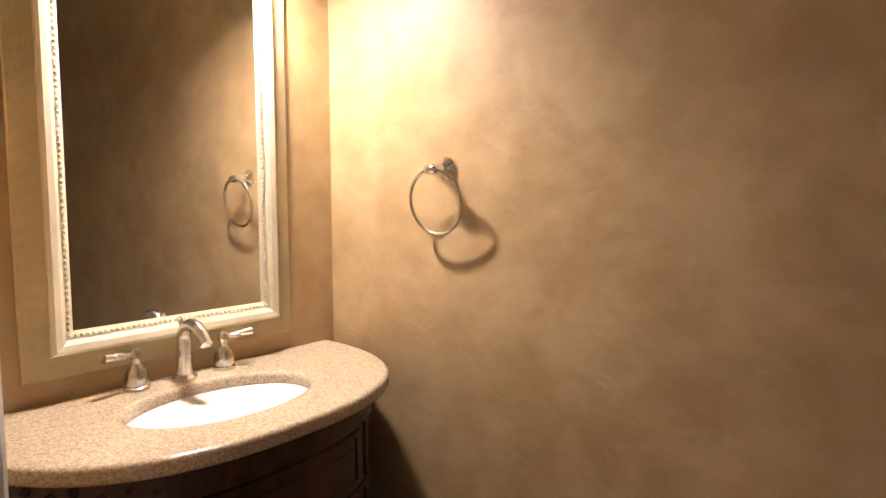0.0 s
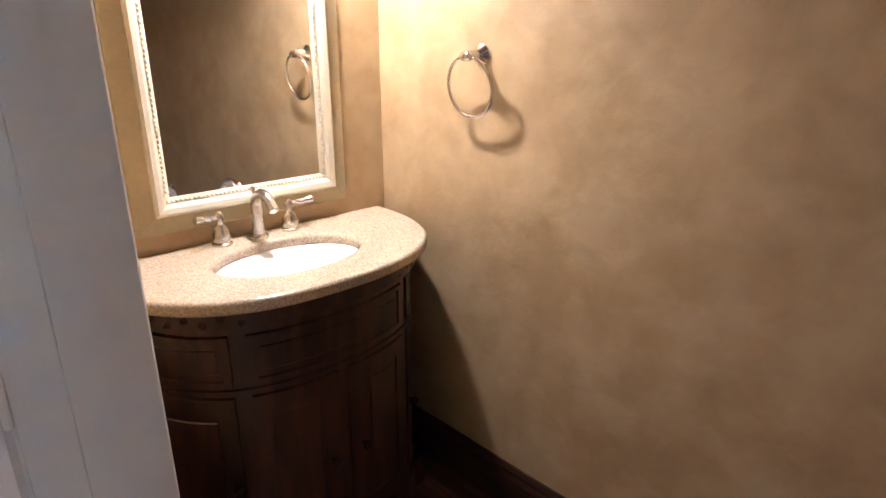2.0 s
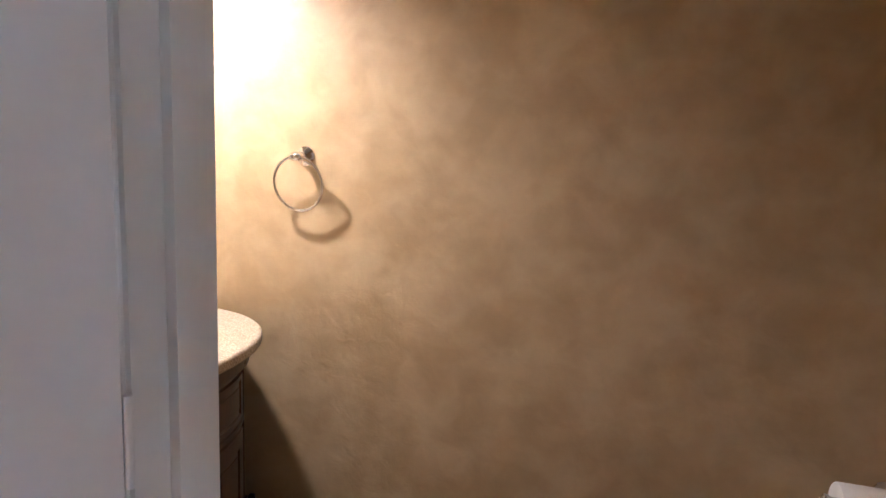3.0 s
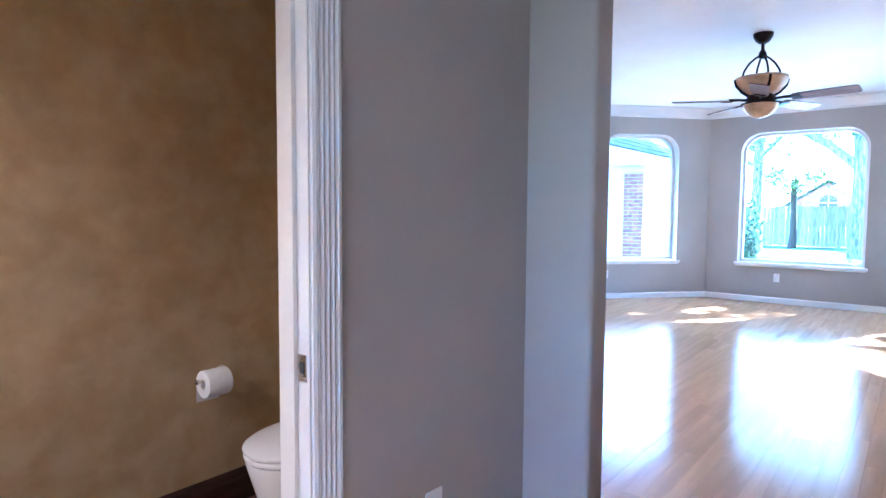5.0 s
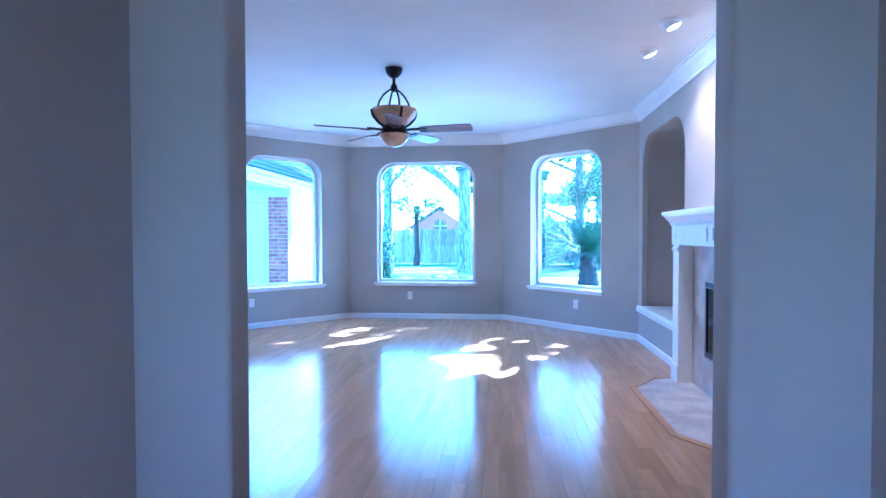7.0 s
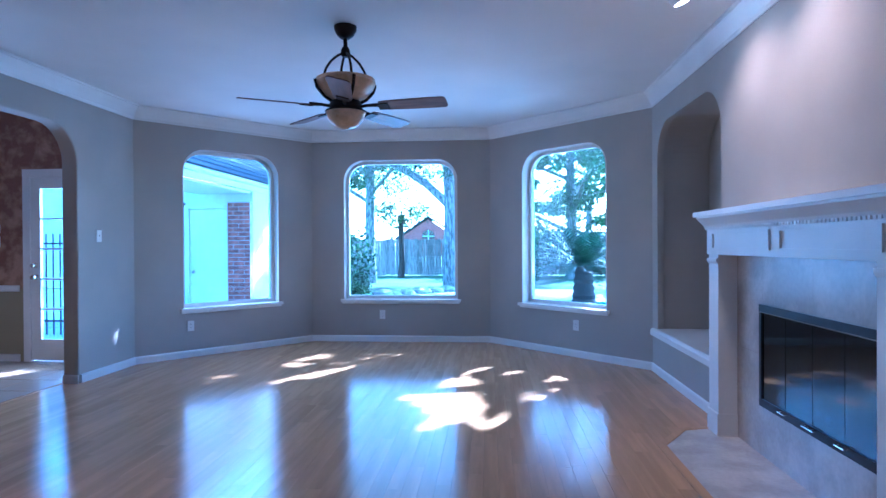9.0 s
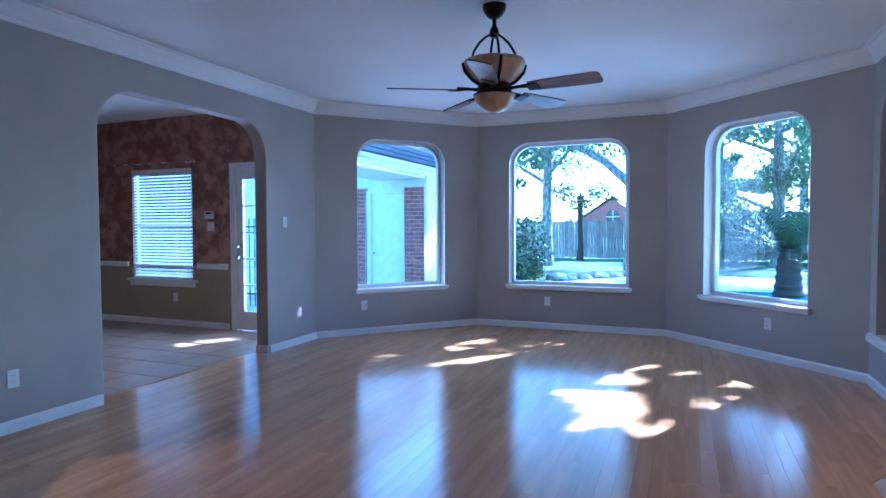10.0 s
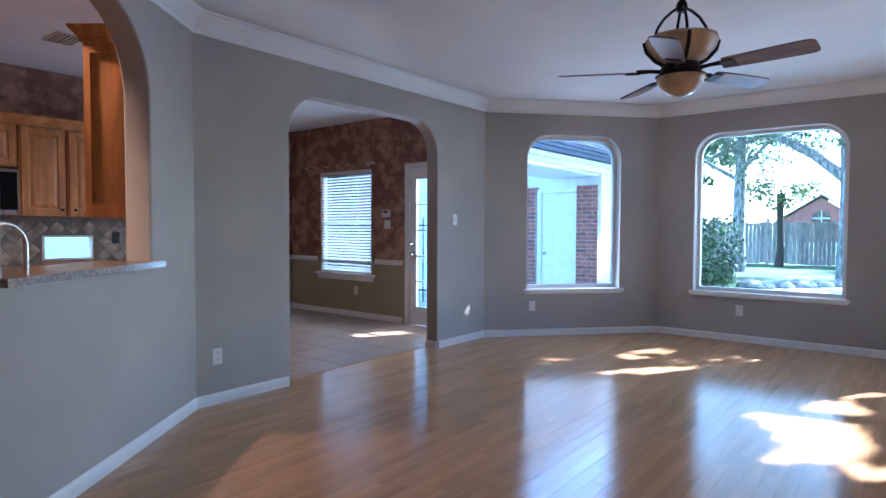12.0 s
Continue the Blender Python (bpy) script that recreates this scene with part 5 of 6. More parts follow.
kd.matrix_basis = kpose(1.08, -0.30, 0.911)
part("pump", tube(BM(), [(0, 0, 0), (0, 0, 0.10), (-0.01, -0.02, 0.12), (-0.02, -0.06, 0.12)], [0.014, 0.010, 0.008, 0.006], 10), M_STEEL, kd, smooth=True)
kv = thing("ceiling_vent", "white slatted ceiling vent in the kitchen", "vent", (-4.9, 1.65, H))
part("frame", B(-0.17, 0.17, -0.10, 0.10, -0.010, -0.001), M_TRIM, kv, bevel=0.003)
for i in range(6):
    part("slat", B(-0.15, 0.15, -0.08 + i * 0.03, -0.068 + i * 0.03, -0.016, -0.0105), M_TAN, kv)
eyeball(-3.75, 0.95, 8, (-3.75, 0.95, 0.9), "kitchen can light")

# ---- outdoors ----
GZ = -0.15
rng = np.random.RandomState(4)
bm = BM()
box(bm, -900, 900, -700, 1500, GZ - 0.3, GZ)
tagged(part("ground", bm, M_GRASS), "sunlit green lawn", "lawn", kind="structure")
tagged(part("foundation", B(-7.5, 2.5, -4.9, 5.55, GZ - 0.1, -0.142), M_PATIO), "concrete house slab", "foundation", kind="structure")
pat = [(-9, 5.75), (2.8, 5.75), (7.5, 8.0), (9.5, 12.0), (8.0, 15.5), (4.5, 17.0), (1.2, 18.2), (-1.2, 18.0), (-2.2, 16.6), (-2.6, 14.0), (-3.4, 12.2), (-9, 12.0)]
plate("patio", pat, GZ, 0.02, M_PATIO, "pale concrete pool deck with a curved edge", "patio")
plate("pool", [(2.0 + 2.9 * math.cos(a), 12.2 + 1.7 * math.sin(a)) for a in [2 * math.pi * i / 40 for i in range(40)]], GZ + 0.021, 0.006, M_WATER, "blue swimming pool water", "pool")


def leaf_mesh(name, centres, radii, per, size, material, parent, seed, keep=None, flat=1.0):
    """Many small two-sided leaves in uneven clumps."""
    r = np.random.RandomState(seed)
    P = []
    for c, rad in zip(centres, radii):
        n = int(per)
        d = r.normal(size=(n, 3))
        d /= np.linalg.norm(d, axis=1)[:, None]
        P.append(np.array(c) + d * (rad * r.uniform(0.25, 1.0, (n, 1)) ** 0.6) * np.array((1, 1, flat)))
    P = np.concatenate(P)
    if keep is not None:
        P = P[[keep(p) for p in P]]
    n = len(P)
    a = r.normal(size=(n, 3))
    a /= np.linalg.norm(a, axis=1)[:, None]
    b = np.cross(a, r.normal(size=(n, 3)))
    b /= np.linalg.norm(b, axis=1)[:, None]
    s = size * r.uniform(0.6, 1.3, (n, 1))
    V = np.concatenate([P - a * s, P + b * s * 0.45, P + a * s, P - b * s * 0.45], axis=1).reshape(-1, 3)
    me = bpy.data.meshes.new(name)
    me.from_pydata([tuple(v) for v in V], [], [(4 * i, 4 * i + 1, 4 * i + 2, 4 * i + 3) for i in range(n)])
    me.materials.append(material)
    ob = new(name, me)
    ob.parent = parent
    return ob


def tree(place, height, r0, lean, limbs, label, seed, leaf=0.065, per=105, spread=1.0, crown0=0.45, grp="garden trees"):
    """A tapered trunk with forked limbs and an uneven crown of leaves at their ends."""
    r = np.random.RandomState(seed)
    t = thing("tree", label, "tree", (place[0], place[1], GZ), group=grp)
    pts = [(lean[0] * k * k, lean[1] * k * k, height * k) for k in (0, 0.12, 0.3, 0.5, 0.75, 1.0)]
    part("trunk", tube(BM(), pts, [r0 * 1.35, r0, r0 * 0.9, r0 * 0.75, r0 * 0.5, r0 * 0.2], 12), M_BARK, t, smooth=True)
    cen, rad = [], []
    for k in range(limbs):
        f = crown0 + (0.98 - crown0) * (k + 0.5) / limbs
        b = np.array((lean[0] * f * f, lean[1] * f * f, height * f))
        a = k * 2.4 + seed
        L = spread * height * (0.48 - 0.25 * f) * r.uniform(0.8, 1.25)
        e = b + np.array((math.cos(a) * L, math.sin(a) * L, L * r.uniform(0.1, 0.5)))
        m1 = b + (e - b) * 0.5 + np.array((0, 0, L * 0.12))
        part("limb", tube(BM(), [tuple(b), tuple(m1), tuple(e)], [r0 * 0.42, r0 * 0.26, r0 * 0.07], 8), M_BARK, t, smooth=True)
        for q in range(9):
            w = r.uniform(0.35, 1.1)
            cen.append(b + (e - b) * w + r.normal(size=3) * (0.55, 0.55, 0.4))
            rad.append(r.uniform(0.5, 1.15) * spread)
    leaf_mesh("crown", cen, rad, per, leaf, M_LEAF, t, seed, flat=0.65)
    return t


tree((-4.22, 21.2), 9.5, 0.20, (0.2, 0.2), 22, "tall shade tree with grey trunk and open leafy crown", 3, leaf=0.05, per=190, crown0=0.30, spread=0.85)
oak2 = tree((-1.0, 19.0), 10.0, 0.24, (-0.5, 0.2), 16, "leaning grey-barked tree with thick forked limbs", 7, leaf=0.05, per=170, crown0=0.36, spread=0.85)
part("limb", tube(BM(), [(-0.05, 0.0, 2.7), (-0.9, 0.0, 3.5), (-2.2, 0.1, 4.3), (-3.4, 0.3, 5.6)], [0.15, 0.13, 0.10, 0.05], 10), M_BARK, oak2, smooth=True)
tree((1.55, 23.0), 9.0, 0.11, (0.5, 0.0), 10, "slender garden tree with dense leaves", 11, leaf=0.05, per=200, crown0=0.20)
tree((3.6, 23.6), 9.5, 0.22, (-0.3, 0.0), 11, "leafy tree behind the pool", 15, leaf=0.055, per=200, crown0=0.16)
tree((6.2, 22.0), 9.0, 0.22, (0.3, 0.3), 10, "leafy tree behind the pool", 19, leaf=0.055, per=180, crown0=0.20)
tree((-7.5, 26.0), 10.0, 0.24, (0.2, 0.0), 10, "leafy tree beside the fence", 23, crown0=0.25)
tree((-15.0, 48.0), 13.0, 0.3, (0.2, 0.0), 10, "far leafy tree beyond the fence", 29, leaf=0.3, per=60, crown0=0.25)
tree((8.0, 46.0), 12.0, 0.3, (0.2, 0.0), 10, "far leafy tree beyond the fence", 31, leaf=0.3, per=60, crown0=0.2)
tree((0.5, 60.0), 13.0, 0.3, (0.2, 0.0), 10, "far leafy tree beyond the fence", 37, leaf=0.35, per=60, crown0=0.2)

# unseen oak added to block the sun; its high crown dapples the bay
oak = thing("sun_shade_tree", "unseen added tree whose high crown shades the bay windows", "tree", (9.6, 12.2, GZ))
part("trunk", tube(BM(), [(0, 0, 0), (0, 0, 0.8), (-0.2, -0.1, 2.2), (-0.9, -0.4, 3.8), (-1.8, -0.8, 5.4)], [0.55, 0.42, 0.36, 0.28, 0.12], 14), M_BARK, oak, smooth=True)
for e in ((-9.0, -1.0, 5.2), (-7.5, 1.5, 5.6), (-5.0, -2.5, 5.0), (-4.0, 1.8, 5.3), (-1.5, -3.2, 5.0)):
    part("limb", tube(BM(), [(-0.5, -0.25, 2.9), (e[0] * 0.5, e[1] * 0.5, 4.7), e], [0.18, 0.10, 0.03], 8), M_BARK, oak, smooth=True)
# floor ellipses kept clear of leaf shade, to shape the sun patches
GAPS = [(-1.48, 5.10, 0.52, 0.07, 50), (-1.80, 5.87, 0.34, 0.05, 62), (-1.75, 5.56, 0.12, 0.04, 50), (-0.94, 5.82, 0.17, 0.04, 34), (-0.72, 6.21, 0.10, 0.04, 43), (-2.33, 4.96, 0.10, 0.04, 43),
        (-0.20, 4.32, 0.29, 0.26, 0), (-0.02, 4.12, 0.17, 0.45, 0), (-0.04, 4.72, 0.16, 0.38, -10), (0.26, 3.65, 0.16, 0.08, 20), (0.08, 5.40, 0.24, 0.04, 50), (0.48, 5.33, 0.16, 0.04, 40),
        (0.82, 5.38, 0.16, 0.04, -45), (0.93, 5.08, 0.20, 0.05, 36), (0.65, 4.39, 0.10, 0.04, 0), (0.80, 4.70, 0.11, 0.04, 25), (-4.55, 4.82, 0.40, 0.18, 60), (-3.78, 4.76, 0.48, -0.022, 62)]


def shaded(p):
    """Whether a leaf of the high crown stands outside the gaps that let the sun through."""
    q = p - np.array(SUN_DIR) * (p[2] / SUN_DIR.z)
    for x, y, a, b, ang in GAPS:
        c, s = math.cos(radians(ang)), math.sin(radians(ang))
        u, v = (q[0] - x) * c + (q[1] - y) * s, -(q[0] - x) * s + (q[1] - y) * c
        if (u / (a + 0.06)) ** 2 + (v / (b + 0.06)) ** 2 < 1:
            return False
    return True


r = np.random.RandomState(12)
cen = []
for i in range(540):
    fx, fy = r.uniform(-6.6, 3.2), r.uniform(1.2, 7.6)
    d = r.uniform(8.0, 10.5)
    cen.append(np.array((fx, fy, 0)) + np.array(SUN_DIR) * d)
oc = leaf_mesh("crown", [c - np.array((9.6, 12.2, GZ)) for c in cen], r.uniform(0.45, 0.75, 540), 75, 0.11, M_LEAF, oak, 13, keep=lambda p: shaded(p + np.array((9.6, 12.2, GZ))), flat=0.7)

# sago palm by the pool
sg = thing("sago_palm", "squat sago palm with a thick shaggy trunk", "palm", (2.40, 13.2, GZ + 0.02))
part("trunk", lathe(BM(), [(0.27, 0), (0.30, 0.06), (0.25, 0.14), (0.27, 0.22), (0.23, 0.30), (0.25, 0.40), (0.21, 0.48), (0.24, 0.58), (0.20, 0.66), (0.22, 0.75), (0.16, 0.86), (0.08, 0.95)], 20), M_SAGO, sg, smooth=True)
bm = BM()
for k in range(70):
    a = k * 2.39996
    up = 0.20 + 0.80 * (k / 70)
    L = 1.35
    pts = []
    for i in range(9):
        f = i / 8
        rr_ = L * f * math.cos(up * 1.1) + 0.05
        zz = 0.85 + L * f * math.sin(up * 1.1) - 0.75 * f * f * (1.15 - up)
        pts.append(Vector((rr_ * math.cos(a), rr_ * math.sin(a), zz)))
    side = Vector((-math.sin(a), math.cos(a), 0))
    for i in range(1, 9):
        for sgn in (-1, 1):
            for h in (0.0, 0.5):
                p = pts[i - 1].lerp(pts[i], h)
                tip = p + side * sgn * 0.20 * math.sin(math.pi * min(0.95, (i + h) / 9.5) * 0.9 + 0.2) + (pts[i] - pts[i - 1]) * 0.6 + Vector((0, 0, 0.04))
                w = (pts[i] - pts[i - 1]).normalized() * 0.024
                v = [bm.verts.new(q) for q in (p - w, p + w, tip)]
                bm.faces.new(v)
part("fronds", bm, M_PALM, sg)

# slim palm before the fence
pm = thing("palm_tree", "slim palm with a shaggy trunk before the fence", "palm", (-3.62, 25.0, GZ))
part("trunk", tube(BM(), [(0, 0, 0), (0.05, 0, 0.6), (0.02, 0, 1.5), (0.0, 0, 2.75)], [0.17, 0.13, 0.12, 0.14], 10), M_SAGO, pm, smooth=True)
leaf_mesh("crown", [(0.9 * math.cos(k), 0.9 * math.sin(k), 2.75 + 0.35 * math.sin(k * 2.2)) for k in range(12)], [0.7] * 12, 60, 0.10, M_LEAF, pm, 5, flat=0.5)


def shrub(place, size, label, seed, material=M_LEAF2):
    s = thing("shrub", label, "shrub", (place[0], place[1], GZ), group="shrubs")
    r = np.random.RandomState(seed)
    part("stem", tube(BM(), [(0, 0, 0), (0.03, 0, size * 0.5)], [0.05, 0.02], 8), M_BARK, s)
    c = [(r.uniform(-0.6, 0.6) * size, r.uniform(-0.6, 0.6) * size, r.uniform(0.25, 0.75) * size) for k in range(16)]
    leaf_mesh("foliage", c, [0.34 * size] * 16, 170, 0.055 * (0.6 + size * 0.4), material, s, seed)


shrub((-3.15, 13.8), 0.80, "rounded green shrub beside the deck", 41)
shrub((-3.75, 14.8), 0.85, "rounded green shrub beside the deck", 42)
shrub((-4.75, 17.2), 1.9, "dark evergreen shrub by the wing", 43)
shrub((-3.05, 10.6), 0.55, "small green shrub by the brick pier", 44)
for k, (x, y) in enumerate(((0.5, 25.2), (2.2, 25.5), (3.8, 25.0), (5.6, 25.4), (7.6, 25.0), (9.4, 25.3))):
    shrub((x, y), 2.0 + 0.3 * (k % 3), "leafy hedge shrub along the fence", 50 + k)
for k in range(14):
    x, y = -2.75 + 0.13 * k + rng.uniform(-0.1, 0.1), 15.3 + 0.14 * k + rng.uniform(-0.2, 0.2)
    bm = BM()
    bmesh.ops.create_icosphere(bm, subdivisions=2, radius=0.16 + 0.1 * rng.rand())
    for v in bm.verts:
        v.co = Vector((v.co.x * 1.3, v.co.y, v.co.z * 0.65)) * (1 + 0.25 * noise.noise(v.co * 9 + Vector((k, 0, 0))))
    o = tagged(part("rock", bm, M_ROCK), "pale limestone edging rock beside the deck", "rock", "edging rocks")
    o.location = (x, y, GZ + 0.06)

# board fence
fn = thing("fence", "weathered grey cedar board fence", "fence", (0, 0, GZ))
board = BM()
box(board, -0.066, 0.066, 0, 0.02, 0.03, 1.68)
bme = bpy.data.meshes.new("board")
board.to_mesh(bme)
board.free()
bme.materials.append(M_FENCE)
for i in range(210):
    o = new("board", bme)
    o.parent = fn
    o.location = (-16.5 + i * 0.142, 26.3 + (0.012 if i % 2 else 0), rng.uniform(-0.03, 0.03))
    o.rotation_euler = (0, radians(rng.uniform(-0.6, 0.6)), 0)
for z in (0.35, 0.95, 1.55):
    part("rail", B(-16.6, 13.4, 26.334, 26.375, z - 0.045, z + 0.045), M_FENCE, fn)
for i in range(13):
    part("post", B(-16.5 + i * 2.44, -16.4 + i * 2.44, 26.376, 26.476, 0, 1.85), M_FENCE, fn)

# neighbour's brick gable
nh = thing("house", "neighbour's red brick house with a shingled gable roof", "house", (0, 75, GZ))
me = filled("gable_wall", [[(-11.2, 0), (-4.0, 0), (-4.0, 2.4), (-7.6, 4.75), (-11.2, 2.4)], [(-8.4 + 0.8 - 0.8, 1.9)] + [(-7.6 - 0.85 * math.cos(math.pi * i / 12), 2.55 + 0.85 * math.sin(math.pi * i / 12)) for i in range(13)] + [(-6.75, 1.9)]], 0.3)
me.materials.append(M_BRICK)
ob = new("gable_wall", me)
ob.parent = nh
ob.matrix_basis = Matrix(((1, 0, 0, 0), (0, 0, -1, 0), (0, 1, 0, 0), (0, 0, 0, 1)))
w = part("window", B(-8.45, -6.75, 0.05, 0.1, 1.9, 3.4), M_FIREGLASS, nh)
part("mullion", box(B(-7.64, -7.56, 0.0, 0.05, 1.9, 3.4), -8.45, -6.75, 0.0, 0.05, 2.5, 2.6), M_EXTWHITE, w)
bm = BM()
for s in (-1, 1):
    v = [bm.verts.new(p) for p in ((-7.6, -0.5, 4.98), (-7.6, 9, 4.98), (-7.6 + s * 4.3, 9, 2.15), (-7.6 + s * 4.3, -0.5, 2.15))]
    u = [bm.verts.new(p.co + Vector((0, 0, 0.16))) for p in v]
    bm.faces.new(v)
    bm.faces.new(u[::-1])
    for k in range(4):
        bm.faces.new((v[k], v[(k + 1) % 4], u[(k + 1) % 4], u[k]))
bmesh.ops.recalc_face_normals(bm, faces=bm.faces[:])
part("roof", bm, M_SHINGLE, nh)
n2 = thing("house", "low white-fasciaed neighbour house beyond the trees", "house", (4.0, 62, GZ))
part("wall", B(-4, 9, 0, 6, 0, 2.3), M_BRICK, n2)
part("fascia", B(-4.5, 9.5, -0.5, -0.4, 2.2, 2.5), M_EXTWHITE, n2)
part("roof", box(BM(), -4.5, 9.5, -0.4, 6.4, 2.5, 2.7), M_SHINGLE, n2)

# garage wing beyond the covered walk
gw = thing("garage_wing", "white garage wing with brick piers and plain door", "building", (0, 0, GZ))
YG = 9.70
part("wall", B(-9.0, -4.02, YG + 0.12, YG + 0.25, 0, 2.55), M_EXTWHITE, gw)
part("side_wall", B(-4.17, -4.02, YG + 0.25, 16, 0, 2.55), M_EXTWHITE, gw)
d = part("door", B(-5.17, -4.45, YG + 0.05, YG + 0.09, 0.03, 2.08), M_EXTWHITE, gw)
part("knob", lathe(BM(), [(0.025, 0), (0.01, 0.01), (0.01, 0.03), (0.028, 0.045), (0.02, 0.065), (0.004, 0.07)], 14, Matrix.Translation((-5.09, YG + 0.05, 0.95)) @ Matrix.Rotation(math.pi / 2, 4, "X")), M_NICKEL, d, smooth=True)
part("door_casing", box(box(BM(), -5.26, -5.175, YG + 0.02, YG + 0.11, 0, 2.15), -5.175, -4.445, YG + 0.02, YG + 0.11, 2.085, 2.15), M_EXTWHITE, gw)
for x0, x1 in ((-4.44, -4.02), (-5.70, -5.27)):
    pier = part("brick_pier", B(x0 + 0.006, x1 - 0.006, YG + 0.006, YG + 0.115, 0, 2.20), M_MORTAR, gw, "red brick pier with pale joints")
    bk = BM()
    box(bk, -0.1, 0.1, 0, 0.05, 0, 0.065)
    bkm = bpy.data.meshes.new("brick")
    bk.to_mesh(bkm)
    bk.free()
    bkm.materials.append(M_BRICK)
    for j in range(29):
        xs = ([x0 + 0.1, x0 + 0.31] if j % 2 else [x0 + 0.05, x0 + 0.205, x0 + 0.36])
        for k, x in enumerate(xs):
            o = new("brick", bkm)
            o.parent = pier
            o.location = (x, YG + rng.uniform(-0.003, 0.002), 0.005 + j * 0.0755)
            if j % 2 == 0 and k != 1:
                o.scale.x = 0.48
            elif j % 2 == 0:
                o.scale.x = 0.95
part("fascia", B(-4.06, -4.0, 5.9, 16.0, 2.40, 2.58), M_EXTWHITE, gw, bevel=0.01)
part("gutter", tube(BM(), [(-3.98, 5.9, 2.54), (-3.98, 16.0, 2.54)], 0.05, 10), M_EXTWHITE, gw, smooth=True)
part("soffit", B(-5.05, -4.065, 5.9, YG + 0.11, 2.36, 2.395), M_EXTWHITE, gw)
bm = BM()
slope = 0.55
for j in range(8):
    xa = -3.93 - j * 0.28
    za = 2.57 + j * 0.28 * slope
    v = [(xa, 5.8, za), (xa, 16.1, za), (xa - 0.30, 16.1, za + 0.30 * slope), (xa - 0.30, 5.8, za + 0.30 * slope)]
    lo = [bm.verts.new(p) for p in v]
    hi = [bm.verts.new((p[0], p[1], p[2] + (0.03 if i < 2 else 0.012))) for i, p in enumerate(v)]
    bm.faces.new(lo[::-1])
    bm.faces.new(hi)
    for k in range(4):
        bm.faces.new((lo[k], lo[(k + 1) % 4], hi[(k + 1) % 4], hi[k]))
bmesh.ops.recalc_face_normals(bm, faces=bm.faces[:])
part("roof", bm, M_SHINGLE, gw, "grey shingle roof slope")
# white garden wall behind
gwl = thing("garden_wall", "white painted garden wall in sun", "wall", (0, 0, GZ))
part("wall", B(-4.0, -3.3, 13.0, 13.2, 0, 2.3), M_EXTWHITE, gwl)
part("coping", B(-4.0, -3.26, 12.96, 13.24, 2.3, 2.36), M_EXTWHITE, gwl, bevel=0.01)
# iron railing outside the french door
ir = thing("iron_railing", "black iron railing outside the french door", "railing", (0, 0, GZ))
for z in (0.25, 1.45):
    part("rail", B(-7.0, -4.55, 8.1, 8.13, z, z + 0.03), M_IRON, ir)
for i in range(22):
    part("bar", B(-6.98 + i * 0.115, -6.963 + i * 0.115, 8.107, 8.123, 0.05, 1.62), M_IRON, ir)

# ---- floors ----
PW = 0.083


def span(x):
    """The stretch of floor boards at x, running a little under the walls."""
    lo = B0[1] + (x - B0[0]) * DP.y / DP.x - 0.14 if x < PE[0] else YO - 0.06
    if XH - 0.02 < x < XE + 0.02:
        lo = -4.6
    lo = min(lo, 2.6) if x < XL else lo
    hi = YF + 0.08
    if x < C1[0]:
        hi = C0[1] + (x - C0[0]) * (C1[1] - C0[1]) / (C1[0] - C0[0]) + 0.08
    elif x > C2[0]:
        hi = C2[1] + (x - C2[0]) * (C3[1] - C2[1]) / (C3[0] - C2[0]) + 0.08
    return lo, hi


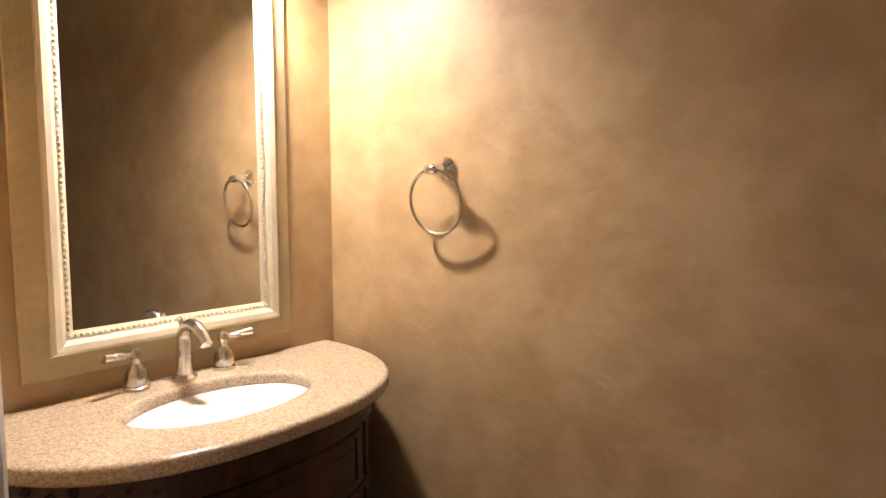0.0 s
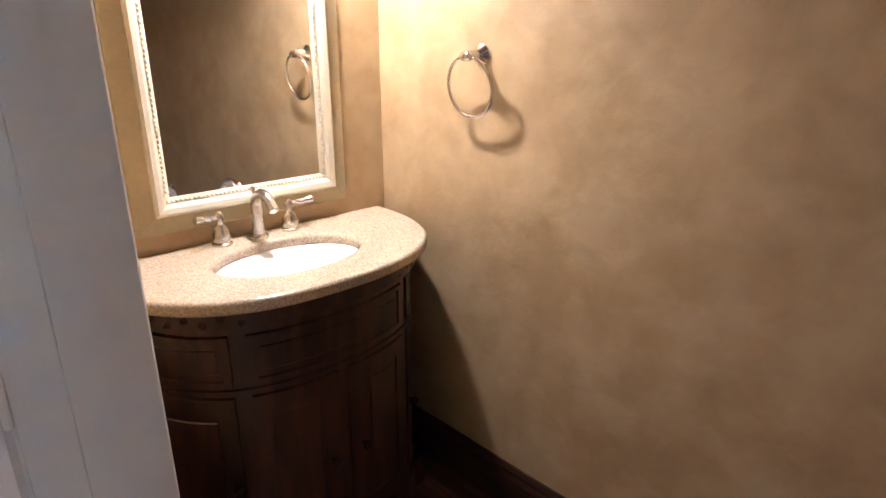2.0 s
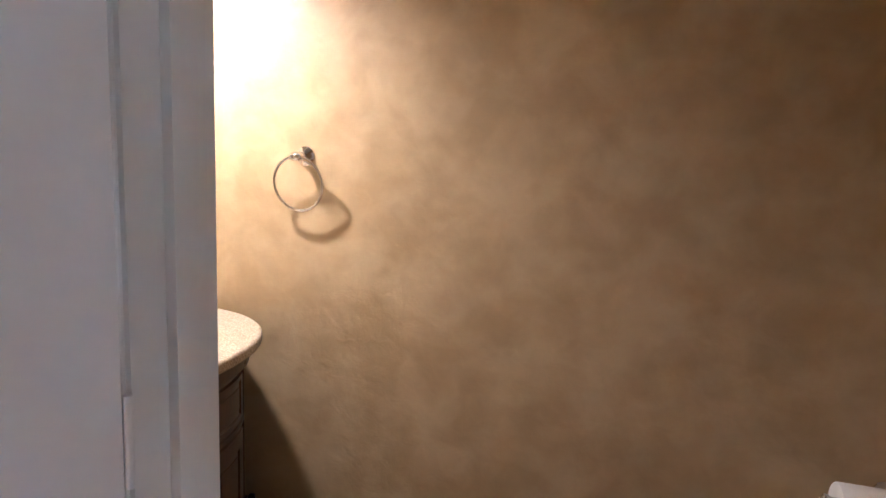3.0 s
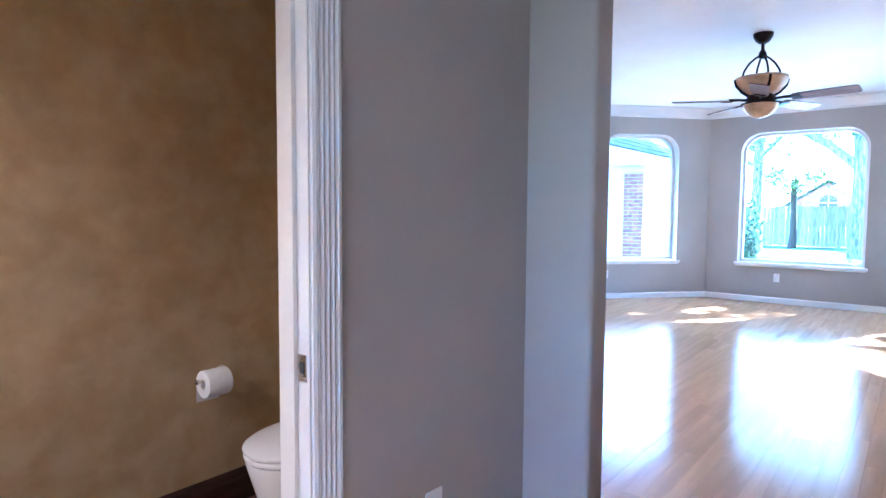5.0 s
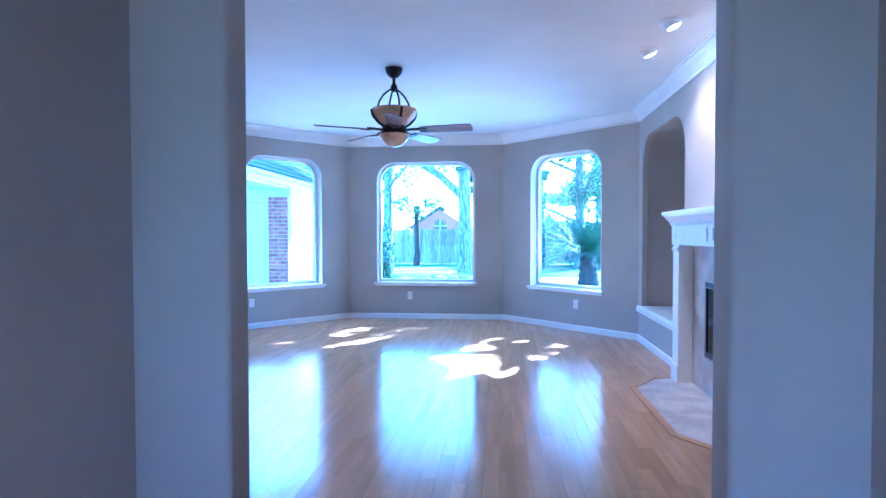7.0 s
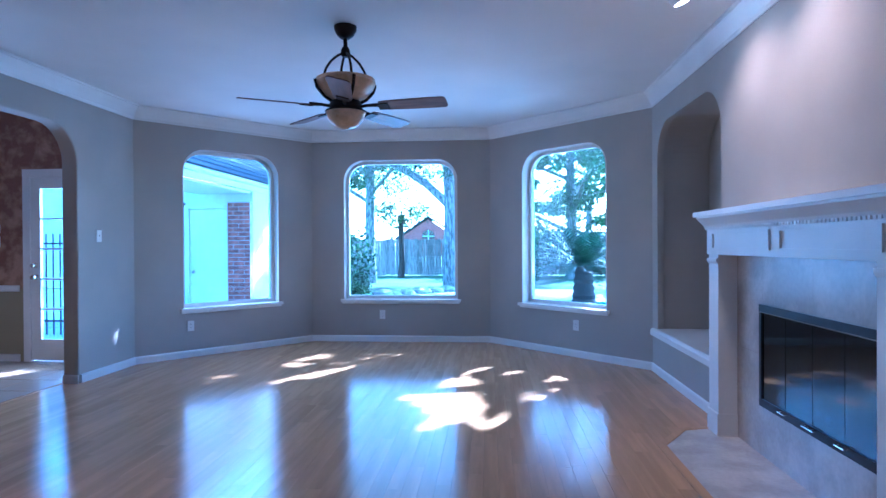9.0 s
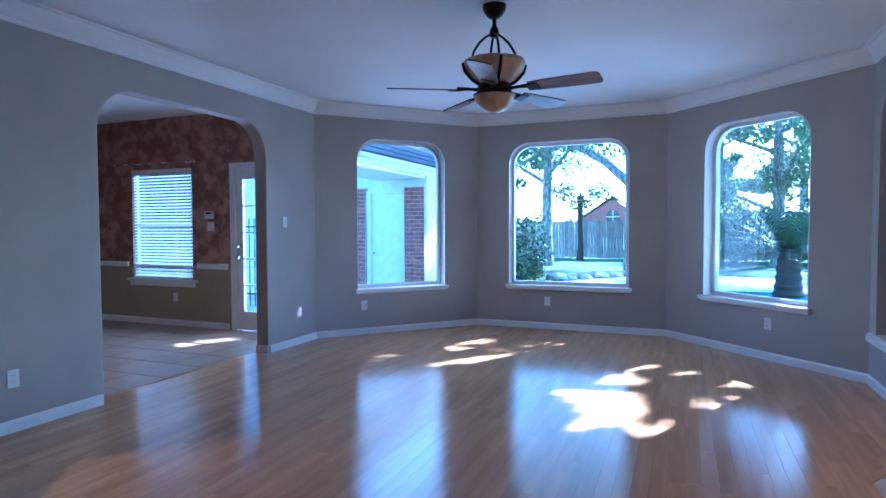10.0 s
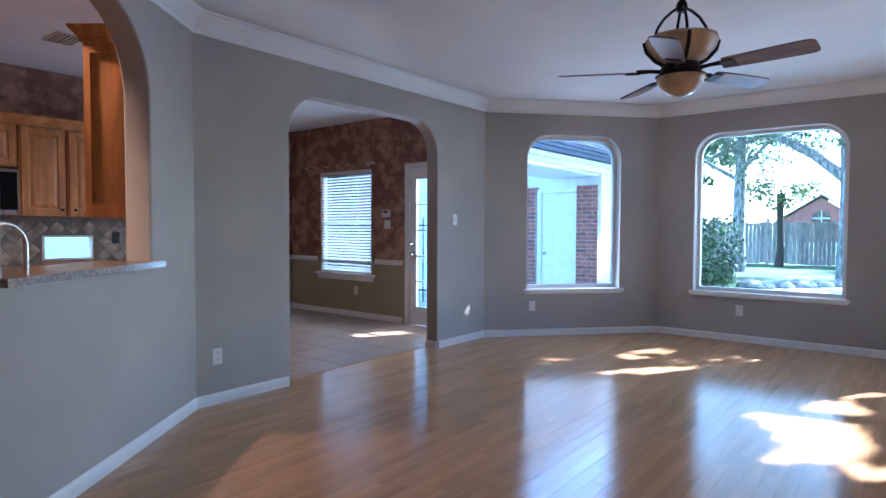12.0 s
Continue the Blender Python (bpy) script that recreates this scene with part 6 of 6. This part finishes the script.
fl = tagged(part("floor", B(-3.70, XR, -0.10, 0.0, -0.0145, -0.0125), M_GROOVE), "honey maple strip wood floor with a glossy finish", "floor", kind="structure")
plank_cache = {}
far = []
count = 0
pr_ = np.random.RandomState(9)
nx = int((XR + 3.70) / PW)
for i in range(nx + 1):
    x0 = -3.70 + i * PW
    x1 = min(x0 + PW - 0.0008, XR + 0.02)
    lo, hi = span((x0 + x1) / 2)
    y = lo - pr_.uniform(0, 0.9)
    while y < hi:
        L = round(pr_.choice([0.45, 0.6, 0.75, 0.9, 1.1, 1.3]), 2)
        a, b = max(y, lo), min(y + L - 0.0008, hi)
        y += L
        if b - a < 0.05:
            continue
        if 1.6 < (a + b) / 2 < 4.6 and -2.6 < x0 < 1.4 and count < 300 and abs(b - a - L) < 0.01:
            if L not in plank_cache:
                bm = BM()
                box(bm, 0, PW - 0.0008, 0, L - 0.0008, -0.012, 0)
                me = bpy.data.meshes.new("plank")
                bm.to_mesh(me)
                bm.free()
                me.materials.append(M_OAK)
                plank_cache[L] = me
            o = new("plank", plank_cache[L])
            o.parent = fl
            o.location = (x0, a, pr_.uniform(-0.0004, 0))
            count += 1
        else:
            far.append((x0, x1, a, b, pr_.uniform(-0.0004, 0)))
V, F = [], []
for x0, x1, a, b, z in far:
    k = len(V)
    V += [(x0, a, -0.012), (x1, a, -0.012), (x1, b, -0.012), (x0, b, -0.012), (x0, a, z), (x1, a, z), (x1, b, z), (x0, b, z)]
    F += [(k + 4, k + 5, k + 6, k + 7), (k, k + 1, k + 5, k + 4), (k + 1, k + 2, k + 6, k + 5), (k + 2, k + 3, k + 7, k + 6), (k + 3, k, k + 4, k + 7)]
me = bpy.data.meshes.new("planks")
me.from_pydata(V, [], F)
me.materials.append(M_OAKJ)
ob = new("planks", me)
ob.parent = fl
tagged(ob, "honey maple floor strips", kind="stuff")

tf = tagged(part("floor_tiled", B(XB, -3.705, -0.6, YB, -0.0145, -0.006), M_GROUT), "beige ceramic tile floor in the breakfast room", "floor", kind="structure")
bm = BM()
S = 0.42
box(bm, 0, S - 0.006, 0, S - 0.006, -0.005, 0)
bmesh.ops.bevel(bm, geom=[e for e in bm.edges if all(v.co.z > -0.001 for v in e.verts)], offset=0.003, segments=1, affect="EDGES")
tme = bpy.data.meshes.new("tile")
bm.to_mesh(tme)
bm.free()
tme.materials.append(M_TILE)
for i in range(9):
    for j in range(15):
        o = new("tile", tme)
        o.parent = tf
        o.location = (-3.707 - (i + 1) * S + 0.006, YB - 0.004 - (j + 1) * S + 0.004, 0)
tagged(part("threshold", B(-3.712, -3.69, 2.75, 4.66, -0.01, 0.004), M_OAK, bevel=0.002), "oak threshold strip between tile and wood", "trim", kind="structure")
pf = tagged(part("floor_powder", B(PX0, XH - 0.02, PY0, PY1, -0.0145, -0.010), M_GROOVE), "dark plank floor in the powder room", "floor", kind="structure")
for i in range(11):
    part("plank", B(PX0 + i * 0.104, min(PX0 + i * 0.104 + 0.1025, XH - 0.021), PY0 + 0.001, PY1, -0.0095, 0.001), M_PFLOOR, pf)
